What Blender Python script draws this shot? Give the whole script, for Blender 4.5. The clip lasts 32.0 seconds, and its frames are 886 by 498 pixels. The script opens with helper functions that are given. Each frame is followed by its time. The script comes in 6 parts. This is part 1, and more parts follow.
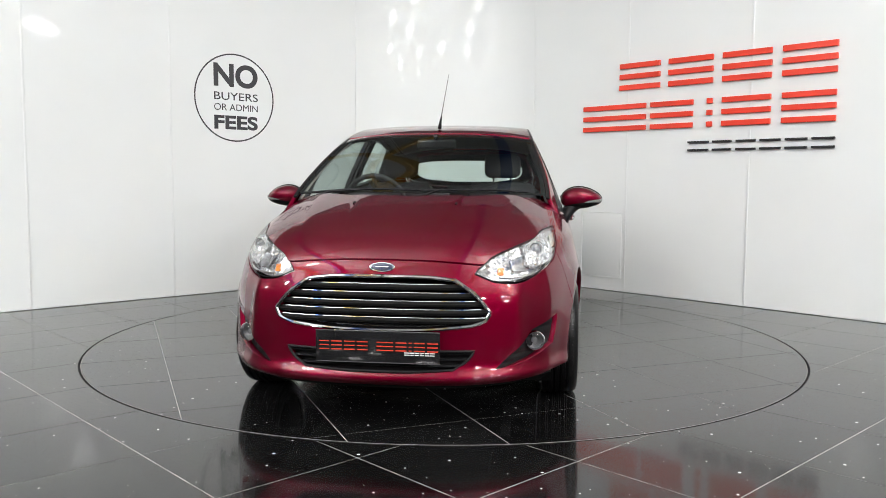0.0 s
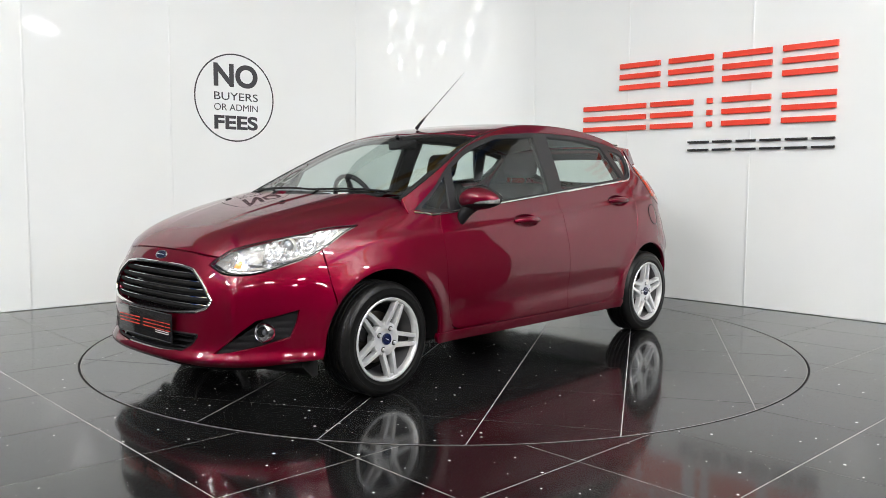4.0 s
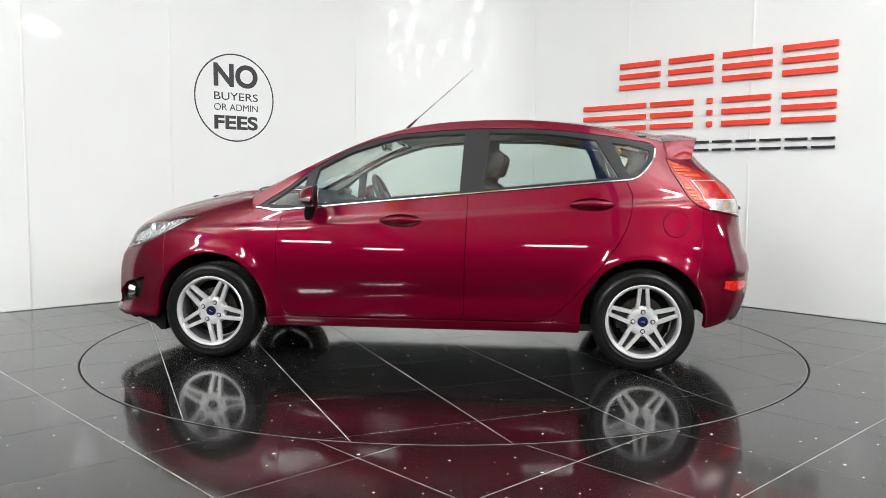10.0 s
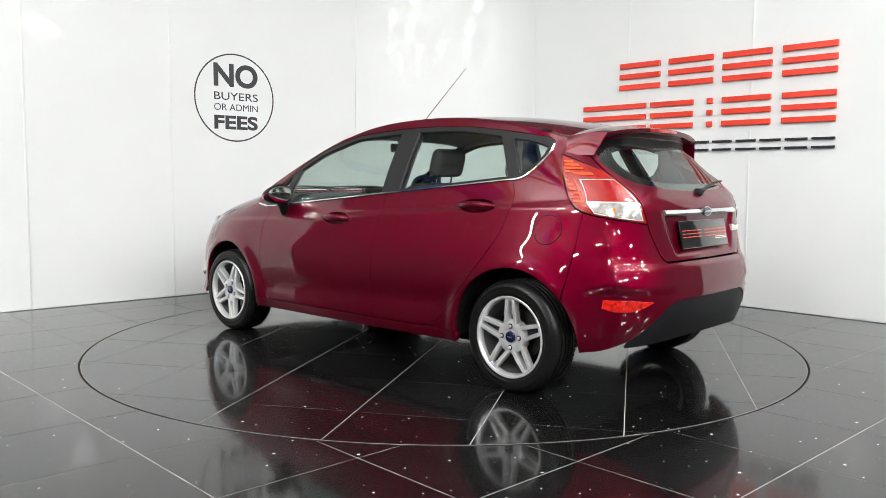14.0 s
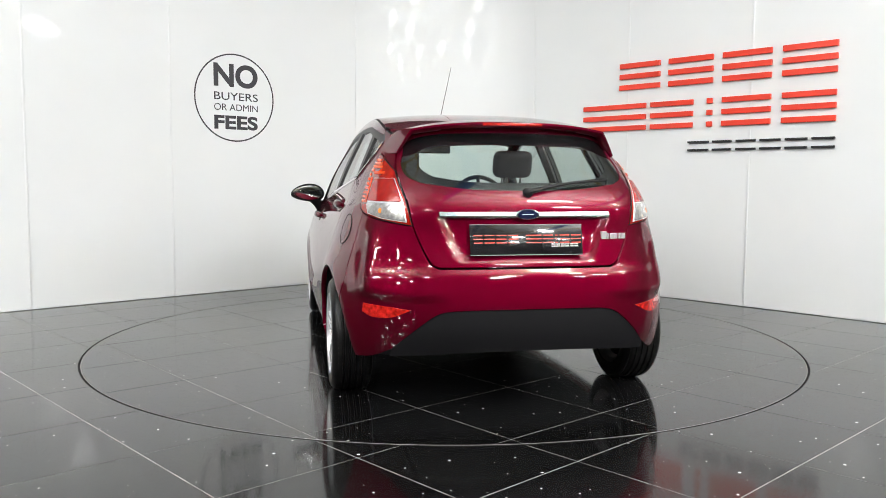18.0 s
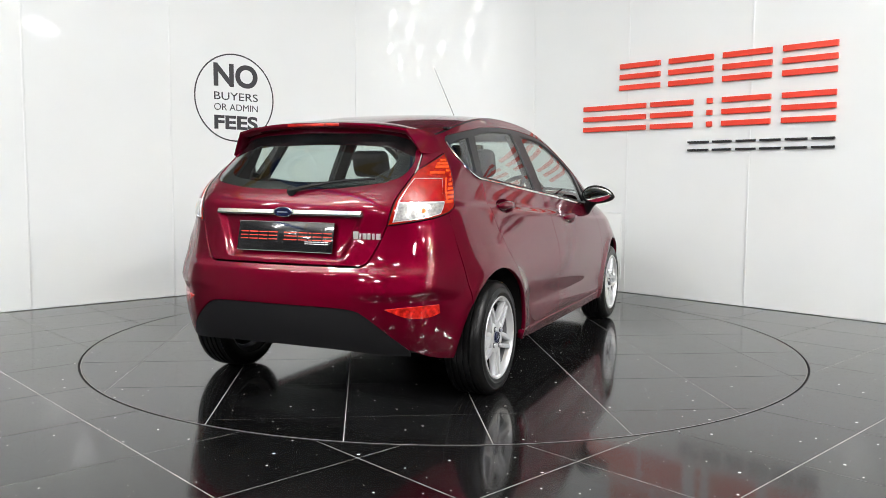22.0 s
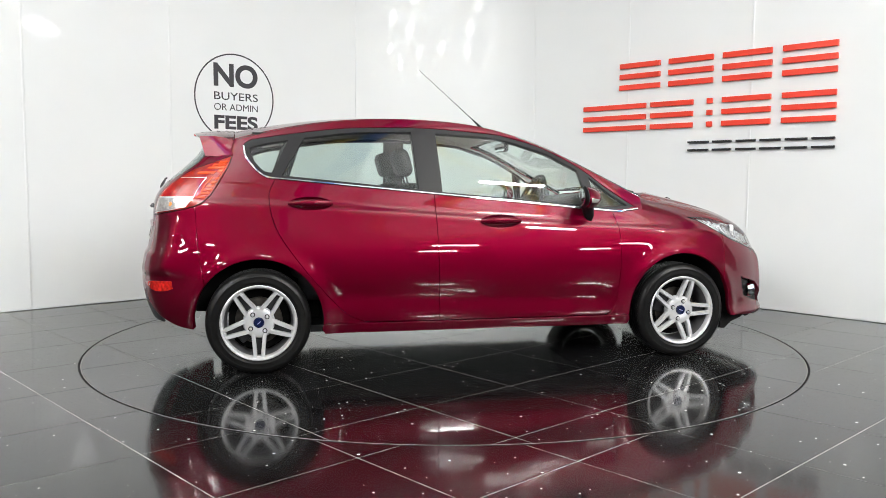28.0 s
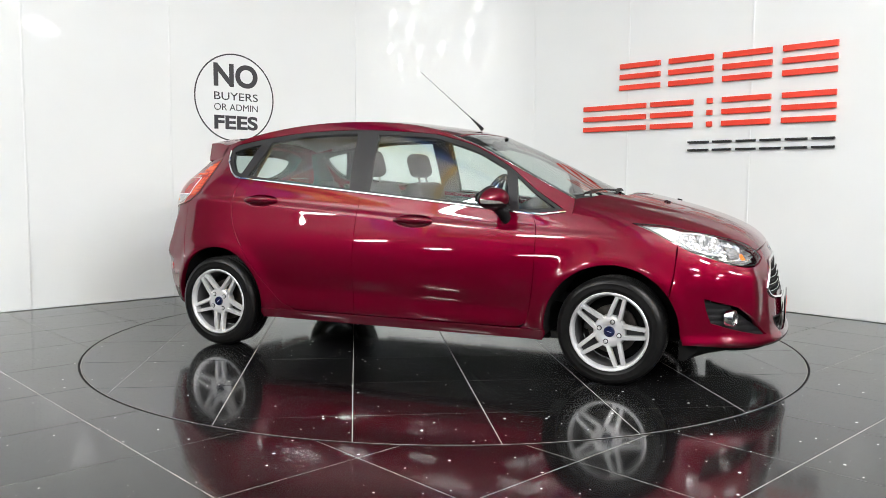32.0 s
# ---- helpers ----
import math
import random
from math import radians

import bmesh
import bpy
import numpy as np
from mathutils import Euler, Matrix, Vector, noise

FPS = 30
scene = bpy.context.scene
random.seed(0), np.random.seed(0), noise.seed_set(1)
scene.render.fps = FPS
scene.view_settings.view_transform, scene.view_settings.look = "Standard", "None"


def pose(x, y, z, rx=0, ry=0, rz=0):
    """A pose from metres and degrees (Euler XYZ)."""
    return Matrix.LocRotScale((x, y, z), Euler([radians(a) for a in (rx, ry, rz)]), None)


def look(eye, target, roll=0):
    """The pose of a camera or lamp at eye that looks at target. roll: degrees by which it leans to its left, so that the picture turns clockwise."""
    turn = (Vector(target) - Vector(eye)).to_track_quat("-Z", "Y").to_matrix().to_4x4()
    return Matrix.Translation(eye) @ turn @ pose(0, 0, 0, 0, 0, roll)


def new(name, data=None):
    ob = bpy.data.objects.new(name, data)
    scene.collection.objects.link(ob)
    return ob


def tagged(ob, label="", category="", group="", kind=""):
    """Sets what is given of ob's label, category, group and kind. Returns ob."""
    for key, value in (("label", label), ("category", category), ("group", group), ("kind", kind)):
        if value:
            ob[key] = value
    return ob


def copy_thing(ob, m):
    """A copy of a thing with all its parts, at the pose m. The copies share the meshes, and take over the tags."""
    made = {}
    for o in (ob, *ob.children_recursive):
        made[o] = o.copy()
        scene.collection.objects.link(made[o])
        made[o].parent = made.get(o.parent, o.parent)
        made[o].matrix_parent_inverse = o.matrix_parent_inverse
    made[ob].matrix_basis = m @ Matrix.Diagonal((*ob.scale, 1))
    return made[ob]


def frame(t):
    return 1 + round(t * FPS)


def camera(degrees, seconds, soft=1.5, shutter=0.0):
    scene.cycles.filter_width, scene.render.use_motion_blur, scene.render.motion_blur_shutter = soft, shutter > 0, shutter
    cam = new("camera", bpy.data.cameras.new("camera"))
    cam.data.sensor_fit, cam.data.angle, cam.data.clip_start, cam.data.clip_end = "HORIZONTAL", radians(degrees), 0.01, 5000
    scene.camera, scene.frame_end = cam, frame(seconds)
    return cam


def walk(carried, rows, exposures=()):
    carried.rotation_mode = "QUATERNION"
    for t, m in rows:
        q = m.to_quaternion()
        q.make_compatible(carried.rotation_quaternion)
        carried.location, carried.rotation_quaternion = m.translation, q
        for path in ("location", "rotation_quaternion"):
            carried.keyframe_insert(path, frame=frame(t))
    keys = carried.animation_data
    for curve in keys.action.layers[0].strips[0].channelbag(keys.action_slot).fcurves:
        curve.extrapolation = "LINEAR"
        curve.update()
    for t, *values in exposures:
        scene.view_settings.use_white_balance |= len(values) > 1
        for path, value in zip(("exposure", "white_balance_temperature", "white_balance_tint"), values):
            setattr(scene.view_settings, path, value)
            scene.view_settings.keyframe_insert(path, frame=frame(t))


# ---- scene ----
from mathutils.geometry import delaunay_2d_cdt

# ---- camera: it stands still before the turntable ----
cam = camera(57.05, 32.0, soft=0.8)
EYE = Vector((0.0, -5.419, 1.054))
YAW, TILT = radians(-0.0986), radians(-4.795)
AIM = EYE + Vector((math.sin(YAW) * math.cos(TILT), math.cos(YAW) * math.cos(TILT), math.sin(TILT)))
CAM_POSE = look(EYE, AIM, 0.319)
walk(cam, [(0.0, CAM_POSE), (32.0, CAM_POSE)], exposures=[(0.0, -0.05), (7.5, -0.05), (12.5, 0.05), (18.0, 0.02), (25.0, 0.0), (32.0, 0.02)])

# ---- world and lights ----
world = bpy.data.worlds.new("hall_air")
world.use_nodes = True
world.node_tree.nodes["Background"].inputs[0].default_value = (0.9, 0.95, 1.0, 1)
world.node_tree.nodes["Background"].inputs[1].default_value = 0.12
scene.world = world
LAMP_POWER = 104.0
UP_POWER = 360.0


# ---- materials ----
def mat(name, color, rough=0.5, metal=0.0, coat=0.0, coat_rough=0.03, noise_amt=0.0, noise_scale=20.0, bump=0.0, bump_scale=200.0,
        spec=0.5, emit=0.0, rough_var=0.0):
    m = bpy.data.materials.new(name)
    m.use_nodes = True
    nt = m.node_tree
    b = nt.nodes["Principled BSDF"]
    b.inputs["Base Color"].default_value = (*color, 1)
    b.inputs["Roughness"].default_value = rough
    b.inputs["Metallic"].default_value = metal
    b.inputs["Coat Weight"].default_value = coat
    b.inputs["Coat Roughness"].default_value = coat_rough
    b.inputs["Specular IOR Level"].default_value = spec
    if emit:
        b.inputs["Emission Color"].default_value = (*color, 1)
        b.inputs["Emission Strength"].default_value = emit
    tc = nt.nodes.new("ShaderNodeTexCoord")
    if noise_amt or rough_var:
        n = nt.nodes.new("ShaderNodeTexNoise")
        n.inputs["Scale"].default_value = noise_scale
        n.inputs["Detail"].default_value = 6
        nt.links.new(tc.outputs["Object"], n.inputs["Vector"])
        if noise_amt:
            r = nt.nodes.new("ShaderNodeMapRange")
            r.inputs["From Min"].default_value, r.inputs["From Max"].default_value = 0.3, 0.7
            r.inputs["To Min"].default_value, r.inputs["To Max"].default_value = 1 - noise_amt, 1 + noise_amt
            nt.links.new(n.outputs["Fac"], r.inputs["Value"])
            mx = nt.nodes.new("ShaderNodeVectorMath")
            mx.operation = "SCALE"
            mx.inputs[0].default_value = color
            nt.links.new(r.outputs["Result"], mx.inputs["Scale"])
            nt.links.new(mx.outputs["Vector"], b.inputs["Base Color"])
        if rough_var:
            r = nt.nodes.new("ShaderNodeMapRange")
            r.inputs["From Min"].default_value, r.inputs["From Max"].default_value = 0.3, 0.7
            r.inputs["To Min"].default_value, r.inputs["To Max"].default_value = max(0.0, rough - rough_var), rough + rough_var
            nt.links.new(n.outputs["Fac"], r.inputs["Value"])
            nt.links.new(r.outputs["Result"], b.inputs["Roughness"])
    if bump:
        n2 = nt.nodes.new("ShaderNodeTexNoise")
        n2.inputs["Scale"].default_value = bump_scale
        n2.inputs["Detail"].default_value = 4
        nt.links.new(tc.outputs["Object"], n2.inputs["Vector"])
        bp = nt.nodes.new("ShaderNodeBump")
        bp.inputs["Strength"].default_value = bump
        bp.inputs["Distance"].default_value = 0.002
        nt.links.new(n2.outputs["Fac"], bp.inputs["Height"])
        nt.links.new(bp.outputs["Normal"], b.inputs["Normal"])
    return m


def glass_mat(name, tint, rough=0.0, ior=1.5):
    """Thin pane: lets light through with a tint, mirrors by Fresnel."""
    m = bpy.data.materials.new(name)
    m.use_nodes = True
    nt = m.node_tree
    nt.nodes.remove(nt.nodes["Principled BSDF"])
    out = nt.nodes["Material Output"]
    tr = nt.nodes.new("ShaderNodeBsdfTransparent")
    tr.inputs["Color"].default_value = (*tint, 1)
    gl = nt.nodes.new("ShaderNodeBsdfGlossy")
    gl.inputs["Roughness"].default_value = rough
    lw = nt.nodes.new("ShaderNodeLayerWeight")
    lw.inputs["Blend"].default_value = 0.5
    pw = nt.nodes.new("ShaderNodeMath")
    pw.operation = "POWER"
    pw.inputs[1].default_value = 4.2
    nt.links.new(lw.outputs["Facing"], pw.inputs[0])
    ma = nt.nodes.new("ShaderNodeMath")
    ma.operation = "MULTIPLY_ADD"
    base = ((ior - 1) / (ior + 1))**2 * 1.5
    ma.inputs[1].default_value, ma.inputs[2].default_value = 1 - base, base
    nt.links.new(pw.outputs["Value"], ma.inputs[0])
    mx = nt.nodes.new("ShaderNodeMixShader")
    nt.links.new(ma.outputs["Value"], mx.inputs["Fac"])
    nt.links.new(tr.outputs["BSDF"], mx.inputs[1])
    nt.links.new(gl.outputs["BSDF"], mx.inputs[2])
    nt.links.new(mx.outputs["Shader"], out.inputs["Surface"])
    return m


def tile_mat(name, color):
    """Polished black granite: fine bright flecks, soft cloudy polish, colour drifting a little from tile to tile."""
    m = mat(name, color, 0.30, 0, 0.92, 0.05, spec=0.02)
    nt = m.node_tree
    b = nt.nodes["Principled BSDF"]
    tc = nt.nodes.new("ShaderNodeTexCoord")
    vo = nt.nodes.new("ShaderNodeTexVoronoi")
    vo.voronoi_dimensions = "2D"
    vo.inputs["Scale"].default_value = 24.0
    oi = nt.nodes.new("ShaderNodeObjectInfo")
    sh = nt.nodes.new("ShaderNodeVectorMath")
    sh.operation = "MULTIPLY_ADD"
    sh.inputs[1].default_value = (37.0, 91.0, 0.0)
    nt.links.new(oi.outputs["Random"], sh.inputs[0])
    nt.links.new(tc.outputs["Object"], sh.inputs[2])
    nt.links.new(sh.outputs["Vector"], vo.inputs["Vector"])
    lt = nt.nodes.new("ShaderNodeMath")
    lt.operation = "LESS_THAN"
    nt.links.new(vo.outputs["Distance"], lt.inputs[0])
    sel = nt.nodes.new("ShaderNodeSeparateColor")
    nt.links.new(vo.outputs["Color"], sel.inputs["Color"])
    cube = nt.nodes.new("ShaderNodeMath")
    cube.operation = "POWER"
    cube.inputs[1].default_value = 3.0
    nt.links.new(sel.outputs["Green"], cube.inputs[0])
    size = nt.nodes.new("ShaderNodeMath")
    size.operation = "MULTIPLY_ADD"
    size.inputs[1].default_value, size.inputs[2].default_value = 0.12, 0.035
    nt.links.new(cube.outputs["Value"], size.inputs[0])
    nt.links.new(size.outputs["Value"], lt.inputs[1])
    # wiped smears in the polish
    st = nt.nodes.new("ShaderNodeMapping")
    st.inputs["Scale"].default_value = (1.0, 3.2, 1.0)
    st.inputs["Rotation"].default_value = (0, 0, 0.6)
    nt.links.new(sh.outputs["Vector"], st.inputs["Vector"])
    sm = nt.nodes.new("ShaderNodeTexNoise")
    sm.inputs["Scale"].default_value, sm.inputs["Detail"].default_value = 3.0, 3.0
    nt.links.new(st.outputs["Vector"], sm.inputs["Vector"])
    cr = nt.nodes.new("ShaderNodeMapRange")
    cr.inputs["From Min"].default_value, cr.inputs["From Max"].default_value = 0.35, 0.72
    cr.inputs["To Min"].default_value, cr.inputs["To Max"].default_value = 0.072, 0.105
    nt.links.new(sm.outputs["Fac"], cr.inputs["Value"])
    nt.links.new(cr.outputs["Result"], b.inputs["Coat Roughness"])
    gt = nt.nodes.new("ShaderNodeMath")
    gt.operation = "GREATER_THAN"
    gt.inputs[1].default_value = 0.925
    nt.links.new(sel.outputs["Red"], gt.inputs[0])
    mul = nt.nodes.new("ShaderNodeMath")
    mul.operation = "MULTIPLY"
    nt.links.new(lt.outputs["Value"], mul.inputs[0])
    nt.links.new(gt.outputs["Value"], mul.inputs[1])
    rg = nt.nodes.new("ShaderNodeMapRange")
    rg.inputs["To Min"].default_value, rg.inputs["To Max"].default_value = 0.7, 1.4
    nt.links.new(oi.outputs["Random"], rg.inputs["Value"])
    sc = nt.nodes.new("ShaderNodeVectorMath")
    sc.operation = "SCALE"
    sc.inputs[0].default_value = color
    nt.links.new(rg.outputs["Result"], sc.inputs["Scale"])
    mix = nt.nodes.new("ShaderNodeMix")
    mix.data_type = "RGBA"
    mix.inputs["B"].default_value = (0.85, 0.84, 0.82, 1)
    nt.links.new(mul.outputs["Value"], mix.inputs["Factor"])
    nt.links.new(sc.outputs["Vector"], mix.inputs["A"])
    nt.links.new(mix.outputs["Result"], b.inputs["Base Color"])
    return m


M_PAINT = mat("ruby_paint", (0.130, 0.0003, 0.0130), 0.48, 0.70, 1.0, 0.010, bump=0.03, bump_scale=900, spec=0.0)
M_TRIM = mat("black_trim", (0.009, 0.009, 0.010), 0.45, spec=0.18, bump=0.15, bump_scale=500)
M_GLOSSBLACK = mat("gloss_black", (0.008, 0.008, 0.009), 0.12, coat=0.5)
M_FRAME = mat("satin_frame", (0.020, 0.020, 0.021), 0.38, bump=0.05, spec=0.2)
M_CHROME = mat("chrome", (0.85, 0.85, 0.86), 0.06, 1.0)
M_ALLOY = mat("alloy_silver", (0.66, 0.665, 0.67), 0.30, 0.5, 0.6, 0.06, bump=0.03, bump_scale=700)
# alloy darkened for shade in slots and round the nuts; also the calliper
M_ALLOYDARK = mat("alloy_inner", (0.05, 0.05, 0.053), 0.4, 0.6)
M_TYRE = mat("tyre_rubber", (0.006, 0.006, 0.006), 0.30, spec=0.20, noise_amt=0.25, noise_scale=30, bump=0.2, bump_scale=250)
M_GLASS = glass_mat("side_glass", (0.74, 0.82, 0.79))
M_SCREEN = glass_mat("screen_glass", (0.78, 0.86, 0.83))
M_LENS = glass_mat("clear_lens", (0.93, 0.94, 0.95), 0.0, 1.45)
M_REDLENS = mat("red_lens", (0.45, 0.012, 0.008), 0.10, 0, 1.0, noise_amt=0.5, noise_scale=55)
M_STOPLENS = mat("stop_lens", (0.30, 0.006, 0.004), 0.1, 0, 0.6, noise_amt=0.12, noise_scale=30)
M_ORANGELENS = mat("orange_lens", (0.28, 0.007, 0.002), 0.10, 0, 0.6, noise_amt=0.28, noise_scale=40)
M_AMBER = mat("amber_lens", (0.72, 0.22, 0.04), 0.12, 0, 1.0)
M_SILVER = mat("lamp_reflector", (0.84, 0.84, 0.85), 0.16, 0.72)
M_WHITELENS = mat("white_lens", (0.55, 0.54, 0.52), 0.14, 0.55, 1.0, noise_amt=0.35, noise_scale=70)
M_INTERIOR = mat("interior_plastic", (0.022, 0.022, 0.024), 0.6, bump=0.2, bump_scale=400)
M_FABRIC = mat("seat_fabric", (0.03, 0.03, 0.033), 0.85, noise_amt=0.2, noise_scale=120, bump=0.3, bump_scale=300)
M_LINER = mat("headliner_cloth", (0.30, 0.29, 0.27), 0.9, bump=0.2, bump_scale=300)
M_BLUE = mat("badge_blue", (0.005, 0.010, 0.050), 0.2, 0.1, 1.0)
M_PLATE = mat("plate_black", (0.012, 0.012, 0.013), 0.12, 0, 0.6, noise_amt=0.3, noise_scale=14)
M_PLATERED = mat("plate_red", (0.70, 0.045, 0.02), 0.3)
M_PLATEWHITE = mat("plate_white", (0.8, 0.8, 0.8), 0.4)
# grey that gives the rim barrel its shade; also fog reflector and plate edge
M_BARREL = mat("barrel_grey", (0.16, 0.16, 0.165), 0.4, 0.5)
M_DISC = mat("brake_disc", (0.10, 0.09, 0.08), 0.4, 0.9, noise_amt=0.25, noise_scale=30)
M_UNDER = mat("underbody", (0.010, 0.010, 0.010), 0.85, spec=0.1)
M_WALL = mat("white_wall_panel", (0.735, 0.757, 0.752), 0.06, 0, spec=0.085, noise_amt=0.012, noise_scale=1.5, bump=0.035, bump_scale=2.5)
M_SIGNRED = mat("sign_red", (0.72, 0.045, 0.018), 0.35, noise_amt=0.03, noise_scale=8)
M_SIGNBLACK = mat("sign_black", (0.015, 0.015, 0.017), 0.35)
M_VINYL = mat("dark_vinyl", (0.035, 0.035, 0.04), 0.4)
M_TILE = tile_mat("black_granite", (0.0060, 0.0060, 0.0062))
M_ORANGERIB = mat("orange_rib_lens", (0.62, 0.060, 0.008), 0.12, 0, 0.6, noise_amt=0.15, noise_scale=60)
M_PROJECTOR = mat("projector_glass", (0.30, 0.31, 0.32), 0.04, 0.35, 1.0)
M_SATIN = mat("satin_chrome", (0.82, 0.82, 0.82), 0.28, 0.7, 0.4)
M_STRIP = mat("bright_strip", (0.80, 0.80, 0.81), 0.16, 0.9, 0.3)
M_CLEARBLOCK = mat("clear_block", (0.36, 0.36, 0.36), 0.12, 0.5, 0.8, noise_amt=0.4, noise_scale=60)
M_PALE = mat("pale_lamp_plastic", (0.55, 0.56, 0.50), 0.2, 0.2, 0.5)
M_GROUT = mat("grout", (0.42, 0.415, 0.40), 0.75, noise_amt=0.3, noise_scale=9)
M_RINGEDGE = mat("steel_edge", (0.45, 0.44, 0.43), 0.4, 0.8)
M_HALL = mat("hall_grey", (0.16, 0.16, 0.165), 0.8, noise_amt=0.15, noise_scale=0.8)
M_ROOFSHEET = mat("roof_sheet", (0.72, 0.73, 0.72), 0.7, noise_amt=0.1, noise_scale=1.2)
M_BEAMBLUE = mat("beam_blue", (0.03, 0.09, 0.30), 0.5)
M_BEAMYEL = mat("beam_yellow", (0.48, 0.32, 0.08), 0.5)
M_LUMI = mat("lamp_housing", (0.7, 0.7, 0.7), 0.4)
M_TUBE = mat("lamp_diffuser", (0.99, 0.99, 0.985), 0.4, emit=62.0)


# ---- mesh helpers ----
def link(name, me, material, parent=None, label=""):
    ob = new(name, me)
    if material is not None and not me.materials:
        me.materials.append(material)
    if parent is not None:
        ob.parent = parent
    if label:
        ob["label"] = label
    return ob


def part(name, bm, material, parent=None, label="", smooth=40):
    me = bpy.data.meshes.new(name)
    bmesh.ops.recalc_face_normals(bm, faces=bm.faces[:])
    bm.to_mesh(me)
    bm.free()
    if smooth:
        me.polygons.foreach_set("use_smooth", [True] * len(me.polygons))
        me.set_sharp_from_angle(angle=radians(smooth))
    return link(name, me, material, parent, label)


def empty(name, m=None):
    ob = new(name)
    if m is not None:
        ob.matrix_world = m
    return ob


def box(bm, lo, hi, bevel=0.0, seg=2, m=None):
    g = bmesh.ops.create_cube(bm, size=1.0)
    vs = g["verts"]
    c = [(a + b) / 2 for a, b in zip(lo, hi)]
    for v in vs:
        v.co = Vector([c[i] + v.co[i] * (hi[i] - lo[i]) for i in range(3)])
    if bevel:
        es = list({e for v in vs for e in v.link_edges})
        r = bmesh.ops.bevel(bm, geom=es, offset=bevel, segments=seg, affect="EDGES", profile=0.5)
        vs = list({v for f in r["faces"] for v in f.verts} | {v for v in vs if v.is_valid})
    if m is not None:
        bmesh.ops.transform(bm, matrix=m, verts=vs)
    return vs


def lathe(bm, prof, n=48, m=None, closed=False):
    """Revolve (radius, height) pairs about the local y axis (wheel axle)."""
    rings = []
    for r, h in prof:
        ring = []
        for i in range(n):
            a = 2 * math.pi * i / n
            p = Vector((r * math.cos(a), h, r * math.sin(a)))
            ring.append(bm.verts.new(m @ p if m else p))
        rings.append(ring)
    for j in range(len(rings) - 1 + (1 if closed else 0)):
        A, B = rings[j], rings[(j + 1) % len(rings)]
        for i in range(n):
            k = (i + 1) % n
            bm.faces.new((A[i], A[k], B[k], B[i]))
    return rings


def tube(bm, pts, rad, n=8, caps=True):
    """A round bar along pts; rad is a number or one radius for each point."""
    pts = [Vector(p) for p in pts]
    rads = rad if isinstance(rad, (list, tuple)) else [rad] * len(pts)
    rings = []
    up = Vector((0, 0, 1))
    for i, p in enumerate(pts):
        t = (pts[min(i + 1, len(pts) - 1)] - pts[max(i - 1, 0)]).normalized()
        a = t.cross(up if abs(t.z) < 0.95 else Vector((1, 0, 0))).normalized()
        b = t.cross(a)
        rings.append([bm.verts.new(p + rads[i] * (math.cos(2 * math.pi * k / n) * a + math.sin(2 * math.pi * k / n) * b)) for k in range(n)])
    for A, B in zip(rings, rings[1:]):
        for k in range(n):
            bm.faces.new((A[k], A[(k + 1) % n], B[(k + 1) % n], B[k]))
    if caps:
        bm.faces.new(rings[0])
        bm.faces.new(rings[-1][::-1])


def spline(*pts):
    """Natural cubic spline through (t, value) pairs, as a function of arrays."""
    pts = sorted(pts)
    x, y = np.array([p[0] for p in pts], float), np.array([p[1] for p in pts], float)
    n, h = len(x), np.diff(x)
    A, r = np.eye(n), np.zeros(n)
    for i in range(1, n - 1):
        A[i, i - 1:i + 2] = h[i - 1], 2 * (h[i - 1] + h[i]), h[i]
        r[i] = 6 * ((y[i + 1] - y[i]) / h[i] - (y[i] - y[i - 1]) / h[i - 1])
    s = np.linalg.solve(A, r)

    def f(t):
        t = np.asarray(t, float)
        tc = np.clip(t, x[0], x[-1])
        i = np.clip(np.searchsorted(x, tc) - 1, 0, n - 2)
        a, b, hh = x[i + 1] - tc, tc - x[i], h[i]
        v = (s[i] * a**3 + s[i + 1] * b**3) / (6 * hh) + (y[i] / hh - s[i] * hh / 6) * a + (y[i + 1] / hh - s[i + 1] * hh / 6) * b
        lo = (y[1] - y[0]) / h[0] - h[0] / 6 * (2 * s[0] + s[1])
        hi = (y[-1] - y[-2]) / h[-1] + h[-1] / 6 * (s[-2] + 2 * s[-1])
        return v + np.where(t < x[0], (t - x[0]) * lo, 0) + np.where(t > x[-1], (t - x[-1]) * hi, 0)
    return f


def smooth_line(pts, n=8):
    """Catmull-Rom through points, n steps each."""
    P = np.array(pts, float)
    if len(P) < 3:
        return P
    P = np.vstack([2 * P[0] - P[1], P, 2 * P[-1] - P[-2]])
    out = []
    for i in range(1, len(P) - 2):
        for k in range(n):
            t = k / n
            a, b, c, d = P[i - 1], P[i], P[i + 1], P[i + 2]
            out.append(0.5 * (2 * b + (c - a) * t + (2 * a - 5 * b + 4 * c - d) * t * t + (3 * b - a - 3 * c + d) * t**3))
    out.append(P[-2])
    return np.array(out)


def loop(*runs):
    """A closed outline from runs of points; each run is smoothed, and corners stay where runs meet."""
    out = np.vstack([smooth_line(r) for r in runs])
    keep = [0]
    for i in range(1, len(out)):
        if np.hypot(*(out[i] - out[keep[-1]])) > 1e-4:
            keep.append(i)
    out = out[keep]
    if np.hypot(*(out[0] - out[-1])) < 1e-4:
        out = out[:-1]
    return out


def inside(P, poly):
    x, y = P[:, 0], P[:, 1]
    r = np.zeros(len(P), bool)
    for (x0, y0), (x1, y1) in zip(poly, np.roll(poly, -1, axis=0)):
        c = (y0 > y) != (y1 > y)
        with np.errstate(divide="ignore", invalid="ignore"):
            r ^= c & (x < (x1 - x0) * (y - y0) / (y1 - y0) + x0)
    return r


